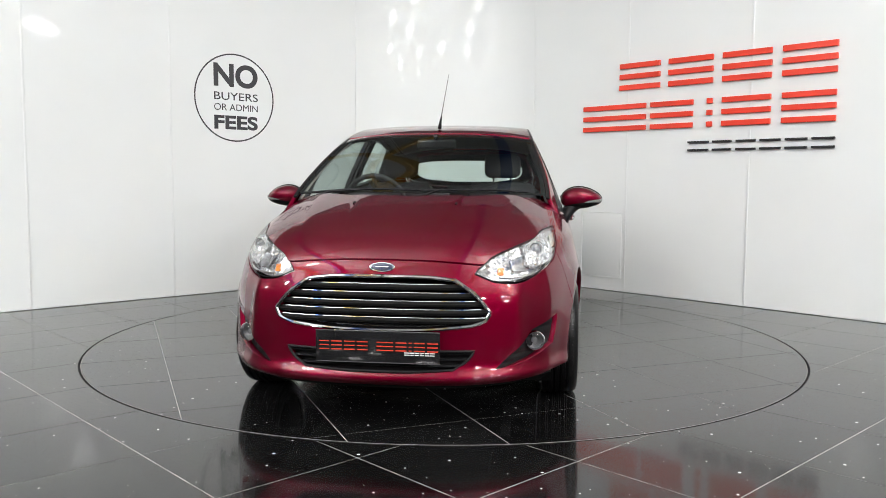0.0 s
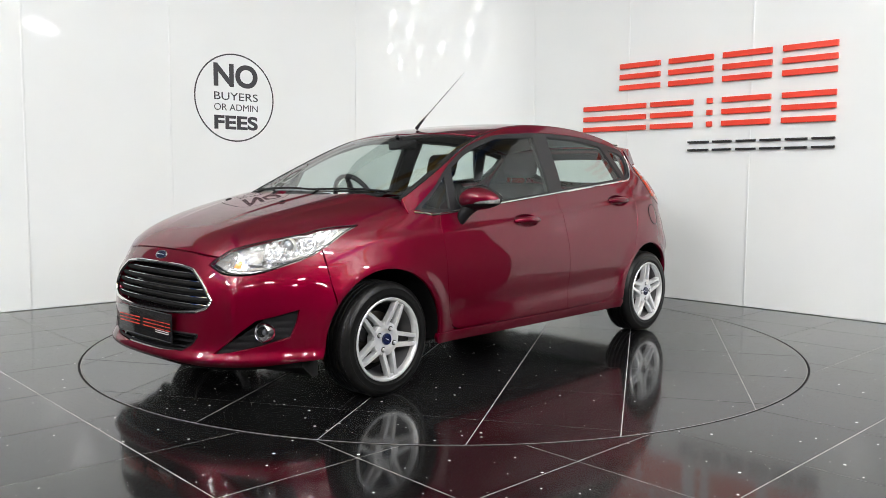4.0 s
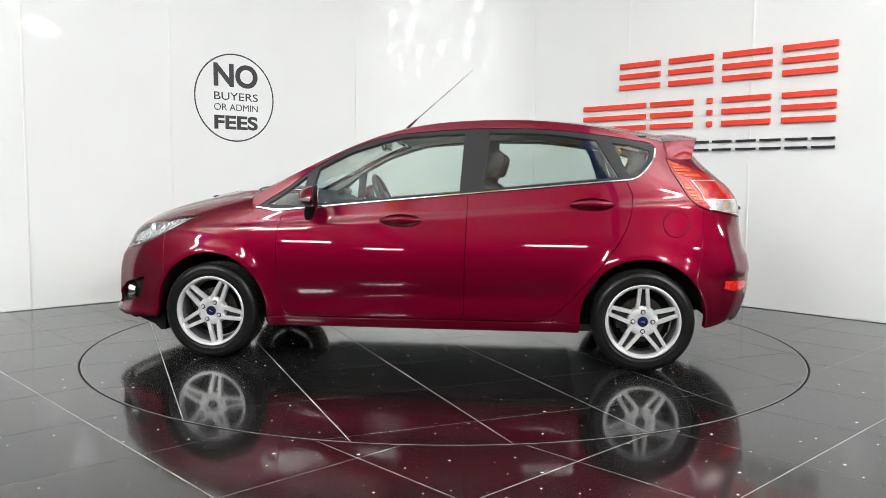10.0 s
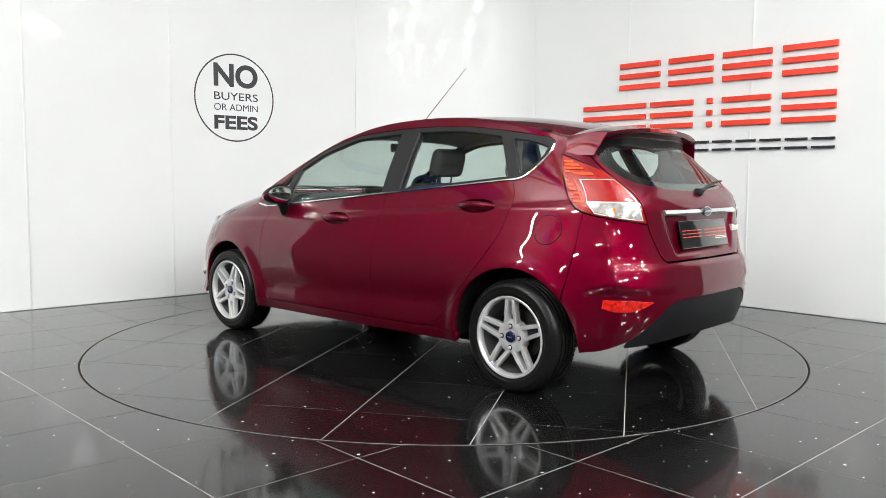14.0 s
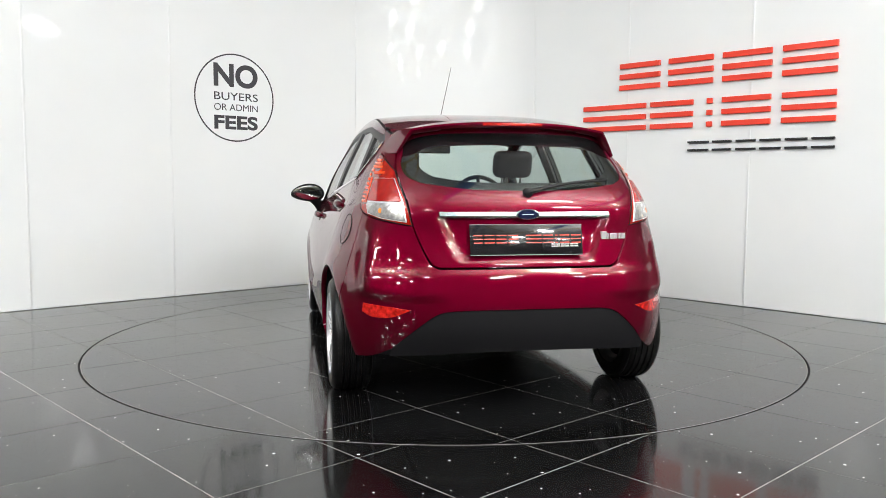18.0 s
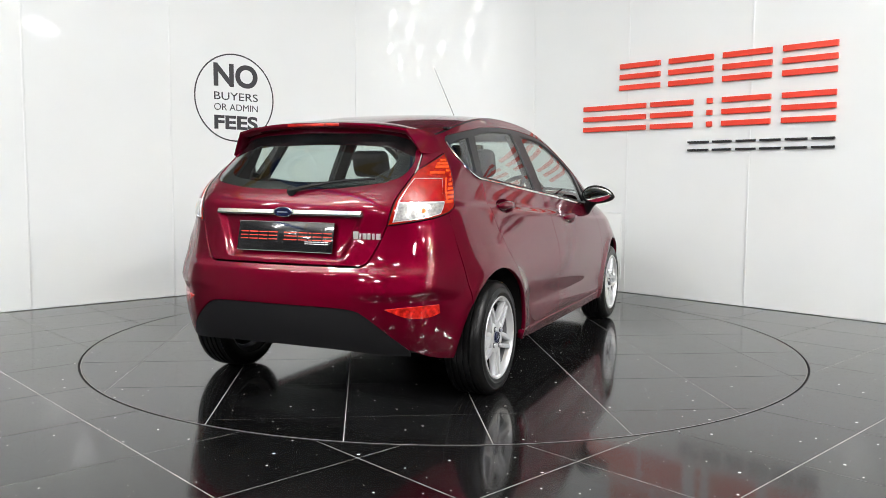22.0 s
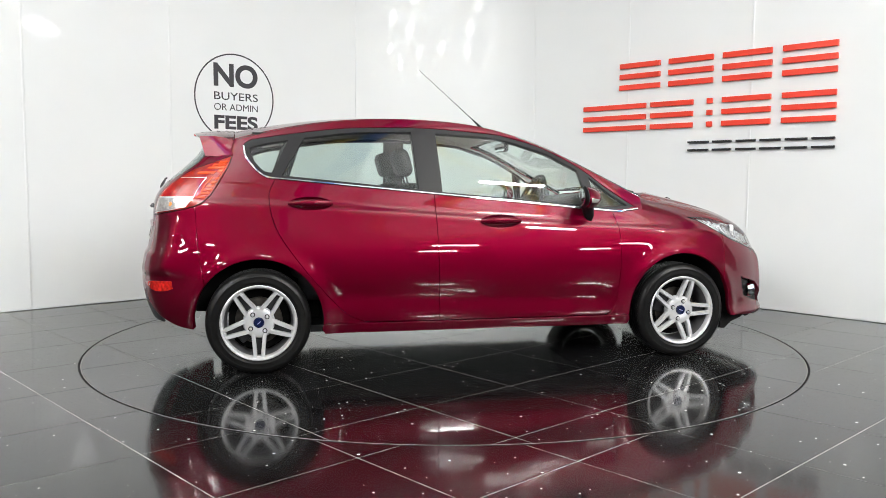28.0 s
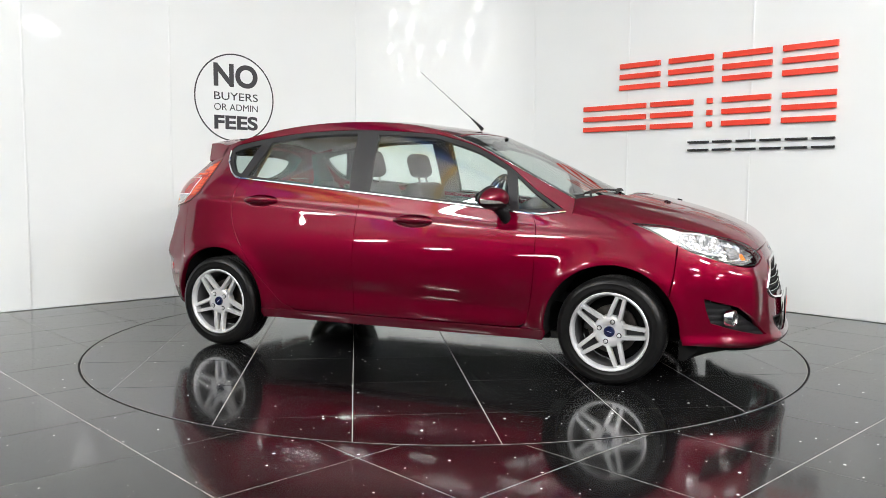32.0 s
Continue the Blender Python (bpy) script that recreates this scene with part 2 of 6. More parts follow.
def area2(poly):
    x, y = poly[:, 0], poly[:, 1]
    return np.sum(x * np.roll(y, -1) - np.roll(x, -1) * y) / 2


def shrink(poly, g, sc):
    """Move an outline inwards by g (a hole is given a negative g); sc: metres of each domain unit."""
    q = poly * sc
    if area2(q) < 0:
        q = q[::-1]
    e = np.roll(q, -1, axis=0) - q
    e /= np.maximum(np.linalg.norm(e, axis=1, keepdims=True), 1e-9)
    n = np.stack([-e[:, 1], e[:, 0]], 1)
    m = n + np.roll(n, 1, axis=0)
    m /= np.maximum(np.linalg.norm(m, axis=1, keepdims=True), 0.5)
    return (q + m * g) / sc


def dense(poly, step, sc):
    out = []
    for a, b in zip(poly, np.roll(poly, -1, axis=0)):
        k = max(1, int(np.ceil(np.linalg.norm((b - a) * sc) / step)))
        out += [a + (b - a) * i / k for i in range(k)]
    return np.array(out)


def sheet(name, surf, outline, material, parent=None, holes=(), step=(0.03, 0.03), sc=(1.0, 1.0), gap=0.002, thick=0.012, offset=0.0,
          out=(0, 1, 0), flip_y=False, label="", rim=True):
    """A pressed panel: the part of a surface surf(a, b) inside an outline, less holes, with folded edges.
    out: a direction on its outer side. flip_y: its mirror image on the car's other side."""
    sc = np.array(sc)
    edge = min(step[0] * sc[0], step[1] * sc[1])
    loops = [dense(shrink(outline, gap, sc), edge, sc)] + [dense(shrink(h, -gap, sc), edge, sc) for h in holes]
    lo, hi = loops[0].min(0), loops[0].max(0)
    ga, gb = np.arange(lo[0], hi[0], step[0]), np.arange(lo[1], hi[1], step[1])
    G = np.stack(np.meshgrid(ga, gb), -1).reshape(-1, 2)
    G[:, 0] += np.where(np.round((G[:, 1] - lo[1]) / step[1]) % 2 == 1, step[0] / 2, 0)
    ok = inside(G, loops[0])
    for h in loops[1:]:
        ok &= ~inside(G, h)
    B = np.vstack(loops)
    G = G[ok]
    if len(G):
        near = np.array([np.min(np.sum(((B - g) * sc)**2, 1)) for g in G])
        G = G[near > (0.55 * edge)**2]
    V = np.vstack([B, G])
    E, k = [], 0
    for l in loops:
        E += [(k + i, k + (i + 1) % len(l)) for i in range(len(l))]
        k += len(l)
    W = V * sc
    vs, _, fs, ov, _, _ = delaunay_2d_cdt([Vector(w) for w in W], E, [], 0, 1e-7)
    V = np.array([v[:] for v in vs]) / sc
    F = np.array([f[:] for f in fs])
    C = V[F].mean(1)
    ok = inside(C, loops[0])
    for h in loops[1:]:
        ok &= ~inside(C, h)
    F = F[ok]
    P = surf(V[:, 0], V[:, 1])
    ea, eb = 0.002 / sc[0], 0.002 / sc[1]
    N = np.cross(surf(V[:, 0] + ea, V[:, 1]) - surf(V[:, 0] - ea, V[:, 1]), surf(V[:, 0], V[:, 1] + eb) - surf(V[:, 0], V[:, 1] - eb))
    N /= np.maximum(np.linalg.norm(N, axis=1, keepdims=True), 1e-12)
    if np.mean(N @ np.array(out, float)) < 0:
        N = -N
    P = P + N * offset
    t = np.cross(P[F[:, 1]] - P[F[:, 0]], P[F[:, 2]] - P[F[:, 0]])
    bad = np.sum(t * N[F[:, 0]], 1) < 0
    F[bad] = F[bad][:, ::-1]
    faces = [tuple(f) for f in F.tolist()]
    verts, norms = P.tolist(), N.tolist()
    if rim:
        cnt = {}
        for f in faces:
            for i in range(3):
                cnt[(f[i], f[(i + 1) % 3])] = 1
        for (a, b) in [e for e in cnt if (e[1], e[0]) not in cnt]:
            side_n = np.cross(P[b] - P[a], N[a])
            side_n /= max(np.linalg.norm(side_n), 1e-9)
            n0 = len(verts)
            r = min(0.0015, thick / 4)
            for p, nn, d in ((a, N[a], 0), (b, N[b], 0), (b, N[b], thick), (a, N[a], thick)):
                verts.append((P[p] - nn * d + (side_n * r if d else 0)).tolist())
                norms.append((side_n if d else (nn + side_n) / 1.414).tolist())
            faces.append((n0 + 1, n0, n0 + 3, n0 + 2))
    verts, norms = np.array(verts), np.array(norms)
    if flip_y:
        verts[:, 1] *= -1
        norms[:, 1] *= -1
        faces = [f[::-1] for f in faces]
    me = bpy.data.meshes.new(name)
    me.from_pydata(verts.tolist(), [], faces)
    me.polygons.foreach_set("use_smooth", [True] * len(me.polygons))
    me.normals_split_custom_set_from_vertices(norms.tolist())
    return link(name, me, material, parent, label)


# ---- the showroom: two white panel walls with a rounded corner, black tiled floor, hall around ----
LEFT_FOOT, LEFT_DIR = Vector((-2.426, 1.864, 0)), Vector((0.742, 0.670, 0)).normalized()
RIGHT_FOOT, RIGHT_DIR = Vector((1.714, 2.321, 0)), Vector((0.693, -0.721, 0)).normalized()
WALL_H = 3.1


def wall_pose(foot, way):
    """Local x runs along the wall, local y out of it into the room, z up."""
    out = Vector((way.y, -way.x, 0))
    m = Matrix((way, out, (0, 0, 1))).transposed().to_4x4()
    return Matrix.Translation(foot) @ m


LEFT, RIGHT = wall_pose(LEFT_FOOT, LEFT_DIR), wall_pose(RIGHT_FOOT, RIGHT_DIR)


def wall(name, m, lo, hi, joints, label):
    bm = bmesh.new()
    box(bm, (lo, -0.16, 0), (hi, -0.012, WALL_H))
    ob = tagged(part(name, bm, M_WALL, smooth=0), label, "wall", kind="structure")
    ob.matrix_world = m
    ends = [lo] + joints + [hi]
    for a, b in zip(ends, ends[1:]):
        bm = bmesh.new()
        box(bm, (a + 0.0015, -0.012, 0.004), (b - 0.0015, 0.0, WALL_H), 0.0012, 1)
        part("wall_panel", bm, M_WALL, ob, smooth=0)
    for j in joints:
        bm = bmesh.new()
        box(bm, (j - 0.009, 0.0003, 0.004), (j + 0.009, 0.0035, WALL_H), 0.0012, 2)
        part("joint_strip", bm, M_WALL, ob, "white cover strip over a panel joint")
    return ob


wall("wall_left", LEFT, -2.6, 2.005, [-2.4, -1.2, 0.0], "glossy white panel wall with a round printed notice")
wall("wall_right", RIGHT, -1.137, 3.7, [0.0, 1.2, 2.4, 3.6], "glossy white panel wall with raised red and black lettering")

# rounded corner between the walls
A0, A1 = LEFT @ Vector((2.005, 0, 0)), RIGHT @ Vector((-1.137, 0, 0))
na, nb = (LEFT.to_3x3() @ Vector((0, 1, 0))), (RIGHT.to_3x3() @ Vector((0, 1, 0)))
turn = math.acos(max(-1, min(1, na.dot(nb))))
RAD = (A1 - A0).length / (2 * math.sin(turn / 2))
CEN = A0 + na * RAD
bm = bmesh.new()
rows = []
a0 = math.atan2(-na.y, -na.x)
for i in range(33):
    a = a0 - turn * i / 32
    d = Vector((math.cos(a), math.sin(a), 0))
    rows.append([bm.verts.new(CEN + d * r + Vector((0, 0, z))) for r, z in ((RAD, 0.0), (RAD, WALL_H), (RAD + 0.16, WALL_H), (RAD + 0.16, 0.0))])
for A, B in zip(rows, rows[1:]):
    for k in range(4):
        bm.faces.new((A[k], A[(k + 1) % 4], B[(k + 1) % 4], B[k]))
bm.faces.new(rows[0])
bm.faces.new(rows[-1][::-1])
tagged(part("wall_corner", bm, M_WALL, smooth=50), "rounded white corner between the two showroom walls", "wall", kind="structure")

# flush service hatch in the right wall
hatch = tagged(empty("service_hatch", RIGHT), "white flush service hatch low in the showroom wall", "hatch")
bm = bmesh.new()
box(bm, (-0.49, 0.001, 0.135), (-0.045, 0.004, 0.75), 0.002, 2)
part("hatch_panel", bm, M_WALL, hatch)
bm = bmesh.new()
for lo, hi in (((-0.502, 0.001, 0.123), (-0.493, 0.008, 0.762)), ((-0.042, 0.001, 0.123), (-0.033, 0.008, 0.762)),
               ((-0.493, 0.001, 0.123), (-0.042, 0.008, 0.132)), ((-0.493, 0.001, 0.753), (-0.042, 0.008, 0.762))):
    box(bm, lo, hi, 0.0015, 1)
part("hatch_frame", bm, M_WALL, hatch, smooth=0)


# ---- writing on the walls ----
def flat_text(words, x0, x1, z0, z1, bold, parent, material):
    cu = bpy.data.curves.new("words", "FONT")
    cu.body, cu.size, cu.offset, cu.extrude = words, 1.0, bold, 0.01
    tmp = new("words_tmp", cu)
    me = bpy.data.meshes.new_from_object(tmp.evaluated_get(bpy.context.evaluated_depsgraph_get()))
    bpy.data.objects.remove(tmp)
    co = np.empty(len(me.vertices) * 3)
    me.vertices.foreach_get("co", co)
    co = co.reshape(-1, 3)
    lo, hi = co.min(0), co.max(0)
    q = np.stack([x0 + (co[:, 0] - lo[0]) / (hi[0] - lo[0]) * (x1 - x0), 0.0009 + (co[:, 2] - lo[2]) / (hi[2] - lo[2]) * 0.0008,
                  z0 + (co[:, 1] - lo[1]) / (hi[1] - lo[1]) * (z1 - z0)], 1)
    bm = bmesh.new()
    bm.from_mesh(me)
    for v, p in zip(bm.verts, q):
        v.co = Vector(p)
    bmesh.ops.remove_doubles(bm, verts=bm.verts[:], dist=1e-6)
    bm.verts.ensure_lookup_table()
    seen = set()
    for v0 in bm.verts:
        if v0.index in seen:
            continue
        stack, island = [v0], []
        seen.add(v0.index)
        while stack:
            v = stack.pop()
            island.append(v)
            for e in v.link_edges:
                o = e.other_vert(v)
                if o.index not in seen:
                    seen.add(o.index)
                    stack.append(o)
        ix = {v.index: i for i, v in enumerate(island)}
        one = bpy.data.meshes.new("letter")
        one.from_pydata([v.co[:] for v in island], [], [[ix[v.index] for v in f.verts][::-1] for f in bm.faces if f.verts[0].index in ix])
        link("letter", one, material, parent)
    bm.free()
    bpy.data.meshes.remove(me)


notice = tagged(empty("wall_notice", LEFT), "round black vinyl notice reading NO BUYERS OR ADMIN FEES", "sign")
bm = bmesh.new()
inner, outer = [], []
for i in range(96):
    a = 2 * math.pi * i / 96
    for r, l in ((0.393, inner), (0.406, outer)):
        l.append([bm.verts.new((0.624 + r * math.cos(a), y, 1.812 + r * math.sin(a))) for y in (0.0004, 0.0016)])
for i in range(96):
    k = (i + 1) % 96
    bm.faces.new((inner[i][1], inner[k][1], outer[k][1], outer[i][1]))
    bm.faces.new((outer[i][1], outer[k][1], outer[k][0], outer[i][0]))
    bm.faces.new((inner[i][0], inner[k][0], inner[k][1], inner[i][1]))
part("ring", bm, M_VINYL, notice, smooth=30)
flat_text("NO", 0.410, 0.860, 1.908, 2.124, 0.035, notice, M_VINYL)
flat_text("BUYERS", 0.412, 0.860, 1.788, 1.860, 0.004, notice, M_VINYL)
flat_text("OR ADMIN", 0.411, 0.858, 1.692, 1.754, 0.0, notice, M_VINYL)
flat_text("FEES", 0.410, 0.856, 1.518, 1.648, 0.035, notice, M_VINYL)

wall_sign = tagged(empty("wall_sign", RIGHT), "raised red bars over smaller black bars, a dealer's sign", "sign")


def sign_bars(spans, z0, z1, thick, material, n=3):
    for a, b in spans:
        for k in range(n):
            z = z0 + (z1 - z0 - thick) * k / (n - 1)
            bm = bmesh.new()
            box(bm, (a, 0.002, z), (b, 0.024, z + thick), 0.002, 1)
            part("sign_bar", bm, material, wall_sign, smooth=0)


sign_bars(((-0.085, 0.343), (0.430, 0.860), (0.947, 1.375), (1.463, 1.893)), 1.907, 2.152, 0.047, M_SIGNRED)
sign_bars(((-0.495, 0.204), (0.254, 0.680), (0.812, 0.862), (0.951, 1.376), (1.468, 1.894)), 1.532, 1.777, 0.045, M_SIGNRED)
sign_bars(((0.640, 0.836), (0.873, 1.046), (1.088, 1.259), (1.295, 1.470), (1.506, 1.684), (1.718, 1.896)), 1.325, 1.412, 0.018, M_SIGNBLACK, 2)

# ---- floor ----
TT_R = 2.238
bm = bmesh.new()
box(bm, (-16.1, -23.1, -0.25), (16.1, 9.1, -0.0012))
floor = tagged(part("floor", bm, M_GROUT, smooth=0), "polished black granite tile floor with pale joints", "floor", kind="structure")


def tile_mesh(cx, cy, ang, keep, pitch):
    """One tile in world place, cut along the turntable's edge; keep: +1 the part outside it, -1 inside, 0 whole."""
    h, t = pitch / 2 - 0.0022, 0.010
    c, s = math.cos(ang), math.sin(ang)
    sq = [(cx + c * a - s * b, cy + s * a + c * b) for a, b in ((-h, -h), (h, -h), (h, h), (-h, h))]
    rad = TT_R + (0.0125 if keep > 0 else -0.004)
    pts, edges = list(sq), [(0, 1), (1, 2), (2, 3), (3, 0)]
    if keep:
        n0 = len(pts)
        arc = [(rad * math.cos(2 * math.pi * k / 240), rad * math.sin(2 * math.pi * k / 240)) for k in range(240)]
        pts += arc
        edges += [(n0 + k, n0 + (k + 1) % 240) for k in range(240)]
    vs, _, fs, *_ = delaunay_2d_cdt([Vector(p) for p in pts], edges, [], 0, 1e-6)
    V = np.array([v[:] for v in vs])
    F = [f for f in fs if len(f) == 3]
    C = np.array([V[list(f)].mean(0) for f in F])
    ok = inside(C, np.array(sq))
    if keep:
        ok &= (np.hypot(C[:, 0], C[:, 1]) > rad) if keep > 0 else (np.hypot(C[:, 0], C[:, 1]) < rad)
    F = [f for f, o in zip(F, ok) if o]
    if not F:
        return None
    used = sorted({i for f in F for i in f})
    ix = {u: i for i, u in enumerate(used)}
    bm = bmesh.new()
    vv = [bm.verts.new((V[u][0], V[u][1], 0.0)) for u in used]
    for f in F:
        try:
            fc = bm.faces.new([vv[ix[i]] for i in f])
            if fc.normal.z < 0:
                fc.normal_flip()
        except ValueError:
            pass
    bm.normal_update()
    for f in bm.faces:
        if f.normal.z < 0:
            f.normal_flip()
    bmesh.ops.dissolve_limit(bm, angle_limit=0.01, verts=bm.verts[:], edges=bm.edges[:])
    es = [e for e in bm.edges if e.is_boundary]
    r = bmesh.ops.extrude_edge_only(bm, edges=es)
    for v in [g for g in r["geom"] if isinstance(g, bmesh.types.BMVert)]:
        v.co.z = -t
    bmesh.ops.recalc_face_normals(bm, faces=bm.faces[:])
    me = bpy.data.meshes.new("tile")
    bm.to_mesh(me)
    bm.free()
    return me


def lay_tiles(parent, ang, off_u, off_v, keep, reach, pitch):
    """A square grid of tiles turned by ang; off: where the joints lie along the two directions."""
    c, s = math.cos(ang), math.sin(ang)
    whole = None
    for i in range(-18, 19):
        for j in range(-18, 19):
            u, v = off_u + pitch * (i + 0.5), off_v + pitch * (j + 0.5)
            x, y = c * u - s * v, s * u + c * v
            r = math.hypot(x, y)
            if not reach(x, y) or (keep > 0 and r < TT_R - 0.45) or (keep < 0 and r > TT_R + 0.45):
                continue
            if abs(r - TT_R) < 0.45:
                me = tile_mesh(x, y, ang, keep, pitch)
                if me:
                    link("tile", me, M_TILE, parent)
            else:
                if whole is None:
                    whole = tile_mesh(0, 0, ang, 0, pitch)
                ob = link("tile", whole, M_TILE, parent)
                ob.location = (x, y, 0)


def far_tiles(parent, ang, off_u, off_v, reach, pitch):
    """The rest of the hall's tiles, far from the turntable, joined."""
    c, s, h = math.cos(ang), math.sin(ang), pitch / 2 - 0.0022
    verts, faces = [], []
    for i in range(-50, 51):
        for j in range(-50, 51):
            u, v = off_u + pitch * (i + 0.5), off_v + pitch * (j + 0.5)
            x, y = c * u - s * v, s * u + c * v
            if reach(x, y) or abs(x) > 15.6 or not -22.6 < y < 8.6:
                continue
            n = len(verts)
            verts += [(x + c * a - s * b, y + s * a + c * b, 0.0) for a, b in ((-h, -h), (h, -h), (h, h), (-h, h))]
            faces.append((n, n + 1, n + 2, n + 3))
    me = bpy.data.meshes.new("far_tile")
    me.from_pydata(verts, [], faces)
    tagged(link("far_tile", me, M_TILE, parent), kind="stuff")


turntable = tagged(empty("turntable"), "round car turntable flush with the floor, laid with black granite tiles", "turntable")
bm = bmesh.new()
n = 180
for r0, r1, z0, z1 in ((TT_R - 0.003, TT_R - 0.0005, -0.02, 0.0003),):
    q = [[bm.verts.new((r * math.cos(2 * math.pi * k / n), r * math.sin(2 * math.pi * k / n), z)) for r, z in ((r0, z0), (r0, z1), (r1, z1), (r1, z0))] for k in range(n)]
    for k in range(n):
        for e in range(4):
            bm.faces.new((q[k][e], q[k][(e + 1) % 4], q[(k + 1) % n][(e + 1) % 4], q[(k + 1) % n][e]))
part("edge_ring", bm, M_RINGEDGE, turntable, "thin steel edge ring")
bm = bmesh.new()
q = [[bm.verts.new((r * math.cos(2 * math.pi * k / n), r * math.sin(2 * math.pi * k / n), z)) for r, z in ((TT_R + 0.0, -0.0008), (TT_R + 0.014, -0.0008))] for k in range(n)]
for k in range(n):
    bm.faces.new((q[k][0], q[k][1], q[(k + 1) % n][1], q[(k + 1) % n][0]))
tagged(part("turntable_gap", bm, M_UNDER, smooth=0), "dark gap round the turntable's rim", "gap", kind="structure")

# ---- hall round the showroom ----
HX, HY0, HY1, ROOF_Z = 16.0, -23.0, 9.0, 7.4
for lo, hi in (((-HX - 0.2, HY0 - 0.2, -0.2), (HX + 0.2, HY0, ROOF_Z)), ((-HX - 0.2, HY1, -0.2), (HX + 0.2, HY1 + 0.2, ROOF_Z)), ((-HX - 0.2, HY0, -0.2), (-HX, HY1, ROOF_Z)), ((HX, HY0, -0.2), (HX + 0.2, HY1, ROOF_Z))):
    bm = bmesh.new()
    box(bm, lo, hi)
    tagged(part("hall_wall", bm, M_HALL, smooth=0), "plain grey wall of the hall", "wall", kind="structure")
bm = bmesh.new()
box(bm, (-HX - 0.2, HY0 - 0.2, ROOF_Z), (HX + 0.2, HY1 + 0.2, ROOF_Z + 0.15))
tagged(part("ceiling", bm, M_ROOFSHEET, smooth=0), "grey sheet roof of the hall", "ceiling", kind="structure")


def beam(p, q, w, h, material, label):
    p, q = Vector(p), Vector(q)
    d = (q - p).normalized()
    L = (q - p).length
    bm = bmesh.new()
    for lo, hi in (((0, -w / 2, h / 2 - 0.015), (L, w / 2, h / 2)), ((0, -w / 2, -h / 2), (L, w / 2, -h / 2 + 0.015)), ((0, -0.006, -h / 2 + 0.015), (L, 0.006, h / 2 - 0.015))):
        box(bm, lo, hi)
    ob = tagged(part("roof_beam", bm, material, smooth=0), label, "beam", "roof beams")
    side = Vector((0, 0, 1)).cross(d).normalized()
    ob.matrix_world = Matrix.Translation(p) @ Matrix((d, side, d.cross(side))).transposed().to_4x4()


for x in (-10.4, -4.4, 1.1, 7.6, 13.6):
    beam((x, HY0, ROOF_Z - 0.45), (x, HY1, ROOF_Z - 0.45), 0.26, 0.45, M_BEAMBLUE, "blue painted steel roof beam high in the hall")
for y in (-20.0, -14.5, -9.0, -3.5, 2.0):
    for x in (-10.4, -4.4, 1.6, 7.6):
        beam((x + 0.2, y, ROOF_Z - 0.58), (x + 5.8, y + 5.0, ROOF_Z - 0.58), 0.12, 0.16, M_BEAMYEL, "yellow painted steel brace high in the hall")
        beam((x + 5.8, y, ROOF_Z - 0.40), (x + 0.2, y + 5.0, ROOF_Z - 0.40), 0.12, 0.16, M_BEAMYEL, "yellow painted steel brace high in the hall")


# ---- ceiling lamps ----
def batten():
    ob = tagged(empty("batten_lamp"), "white LED batten lamp hanging under the hall roof", "ceiling lamp", "hall lamps")
    bm = bmesh.new()
    box(bm, (-0.58, -0.03, 0.03), (0.58, 0.03, 0.10), 0.008, 2)
    part("housing", bm, M_LUMI, ob)
    bm = bmesh.new()
    box(bm, (-0.55, -0.05, 0.005), (0.55, 0.05, 0.03), 0.008, 2)
    part("diffuser", bm, M_TUBE, ob, "glowing white diffuser")
    return ob


first = batten()
ROWS = ((-4.5, 4.9, 28, -0.6, 2.4), (-7.0, 4.8, 46, 0.3, 3.1), (-10.2, 4.7, 56, -0.4, 3.2), (-14.0, 4.6, 64, 0.5, 3.4))
spots = [(k * step + dx, y, z, a) for y, z, a, dx, step in ROWS for k in (-3.1, -1.55, 0.1, 1.55, 3.1) if k != 0.1 or y == -10.2]
STRENGTH = {-4.5: 0.85, -7.0: 1.1, -10.2: 0.95, -14.0: 0.75}
for y, z, tip in sorted({(q[1], q[2], q[3]) for q in spots}):
    bm = bmesh.new()
    box(bm, (-HX, -0.02, 0.099), (HX, 0.02, 0.139))
    rail = tagged(part("lamp_rail", bm, M_LUMI, smooth=0), "white steel rail that carries a row of lamps", "rail", "lamp rails")
    rail.matrix_world = pose(0, y, z, tip)
for i, (x, y, z, tip) in enumerate(spots):
    m = pose(x, y, z, tip)
    if i == 0:
        first.matrix_world = m
    else:
        copy_thing(first, m)
    la = bpy.data.lights.new("batten_light", "AREA")
    la.shape, la.size, la.size_y, la.energy = "RECTANGLE", 1.06, 0.09, LAMP_POWER * STRENGTH[y] * (1.32 if x > 0 else 0.84)
    la.color = (0.995, 0.99, 0.98)
    lo = new("batten_light", la)
    lo.matrix_world = m @ pose(0, 0, -0.002)
    if y > -8:
        # fill light added over the near rows, to brighten the roof
        up = bpy.data.lights.new("batten_uplight", "AREA")
        up.shape, up.size, up.size_y, up.energy = "RECTANGLE", 1.06, 0.08, UP_POWER
        uo = new("batten_uplight", up)
        uo.matrix_world = pose(x, y, z + 0.16, 180)


# ---- the car: x forward, y to its left, z up, origin on the ground between the axles ----
car = tagged(empty("hatchback_car"), "ruby red five-door hatchback standing on the turntable", "car")
AXF, AXR, HUBZ, ARCH_R = 1.2445, -1.2445, 0.283, 0.345

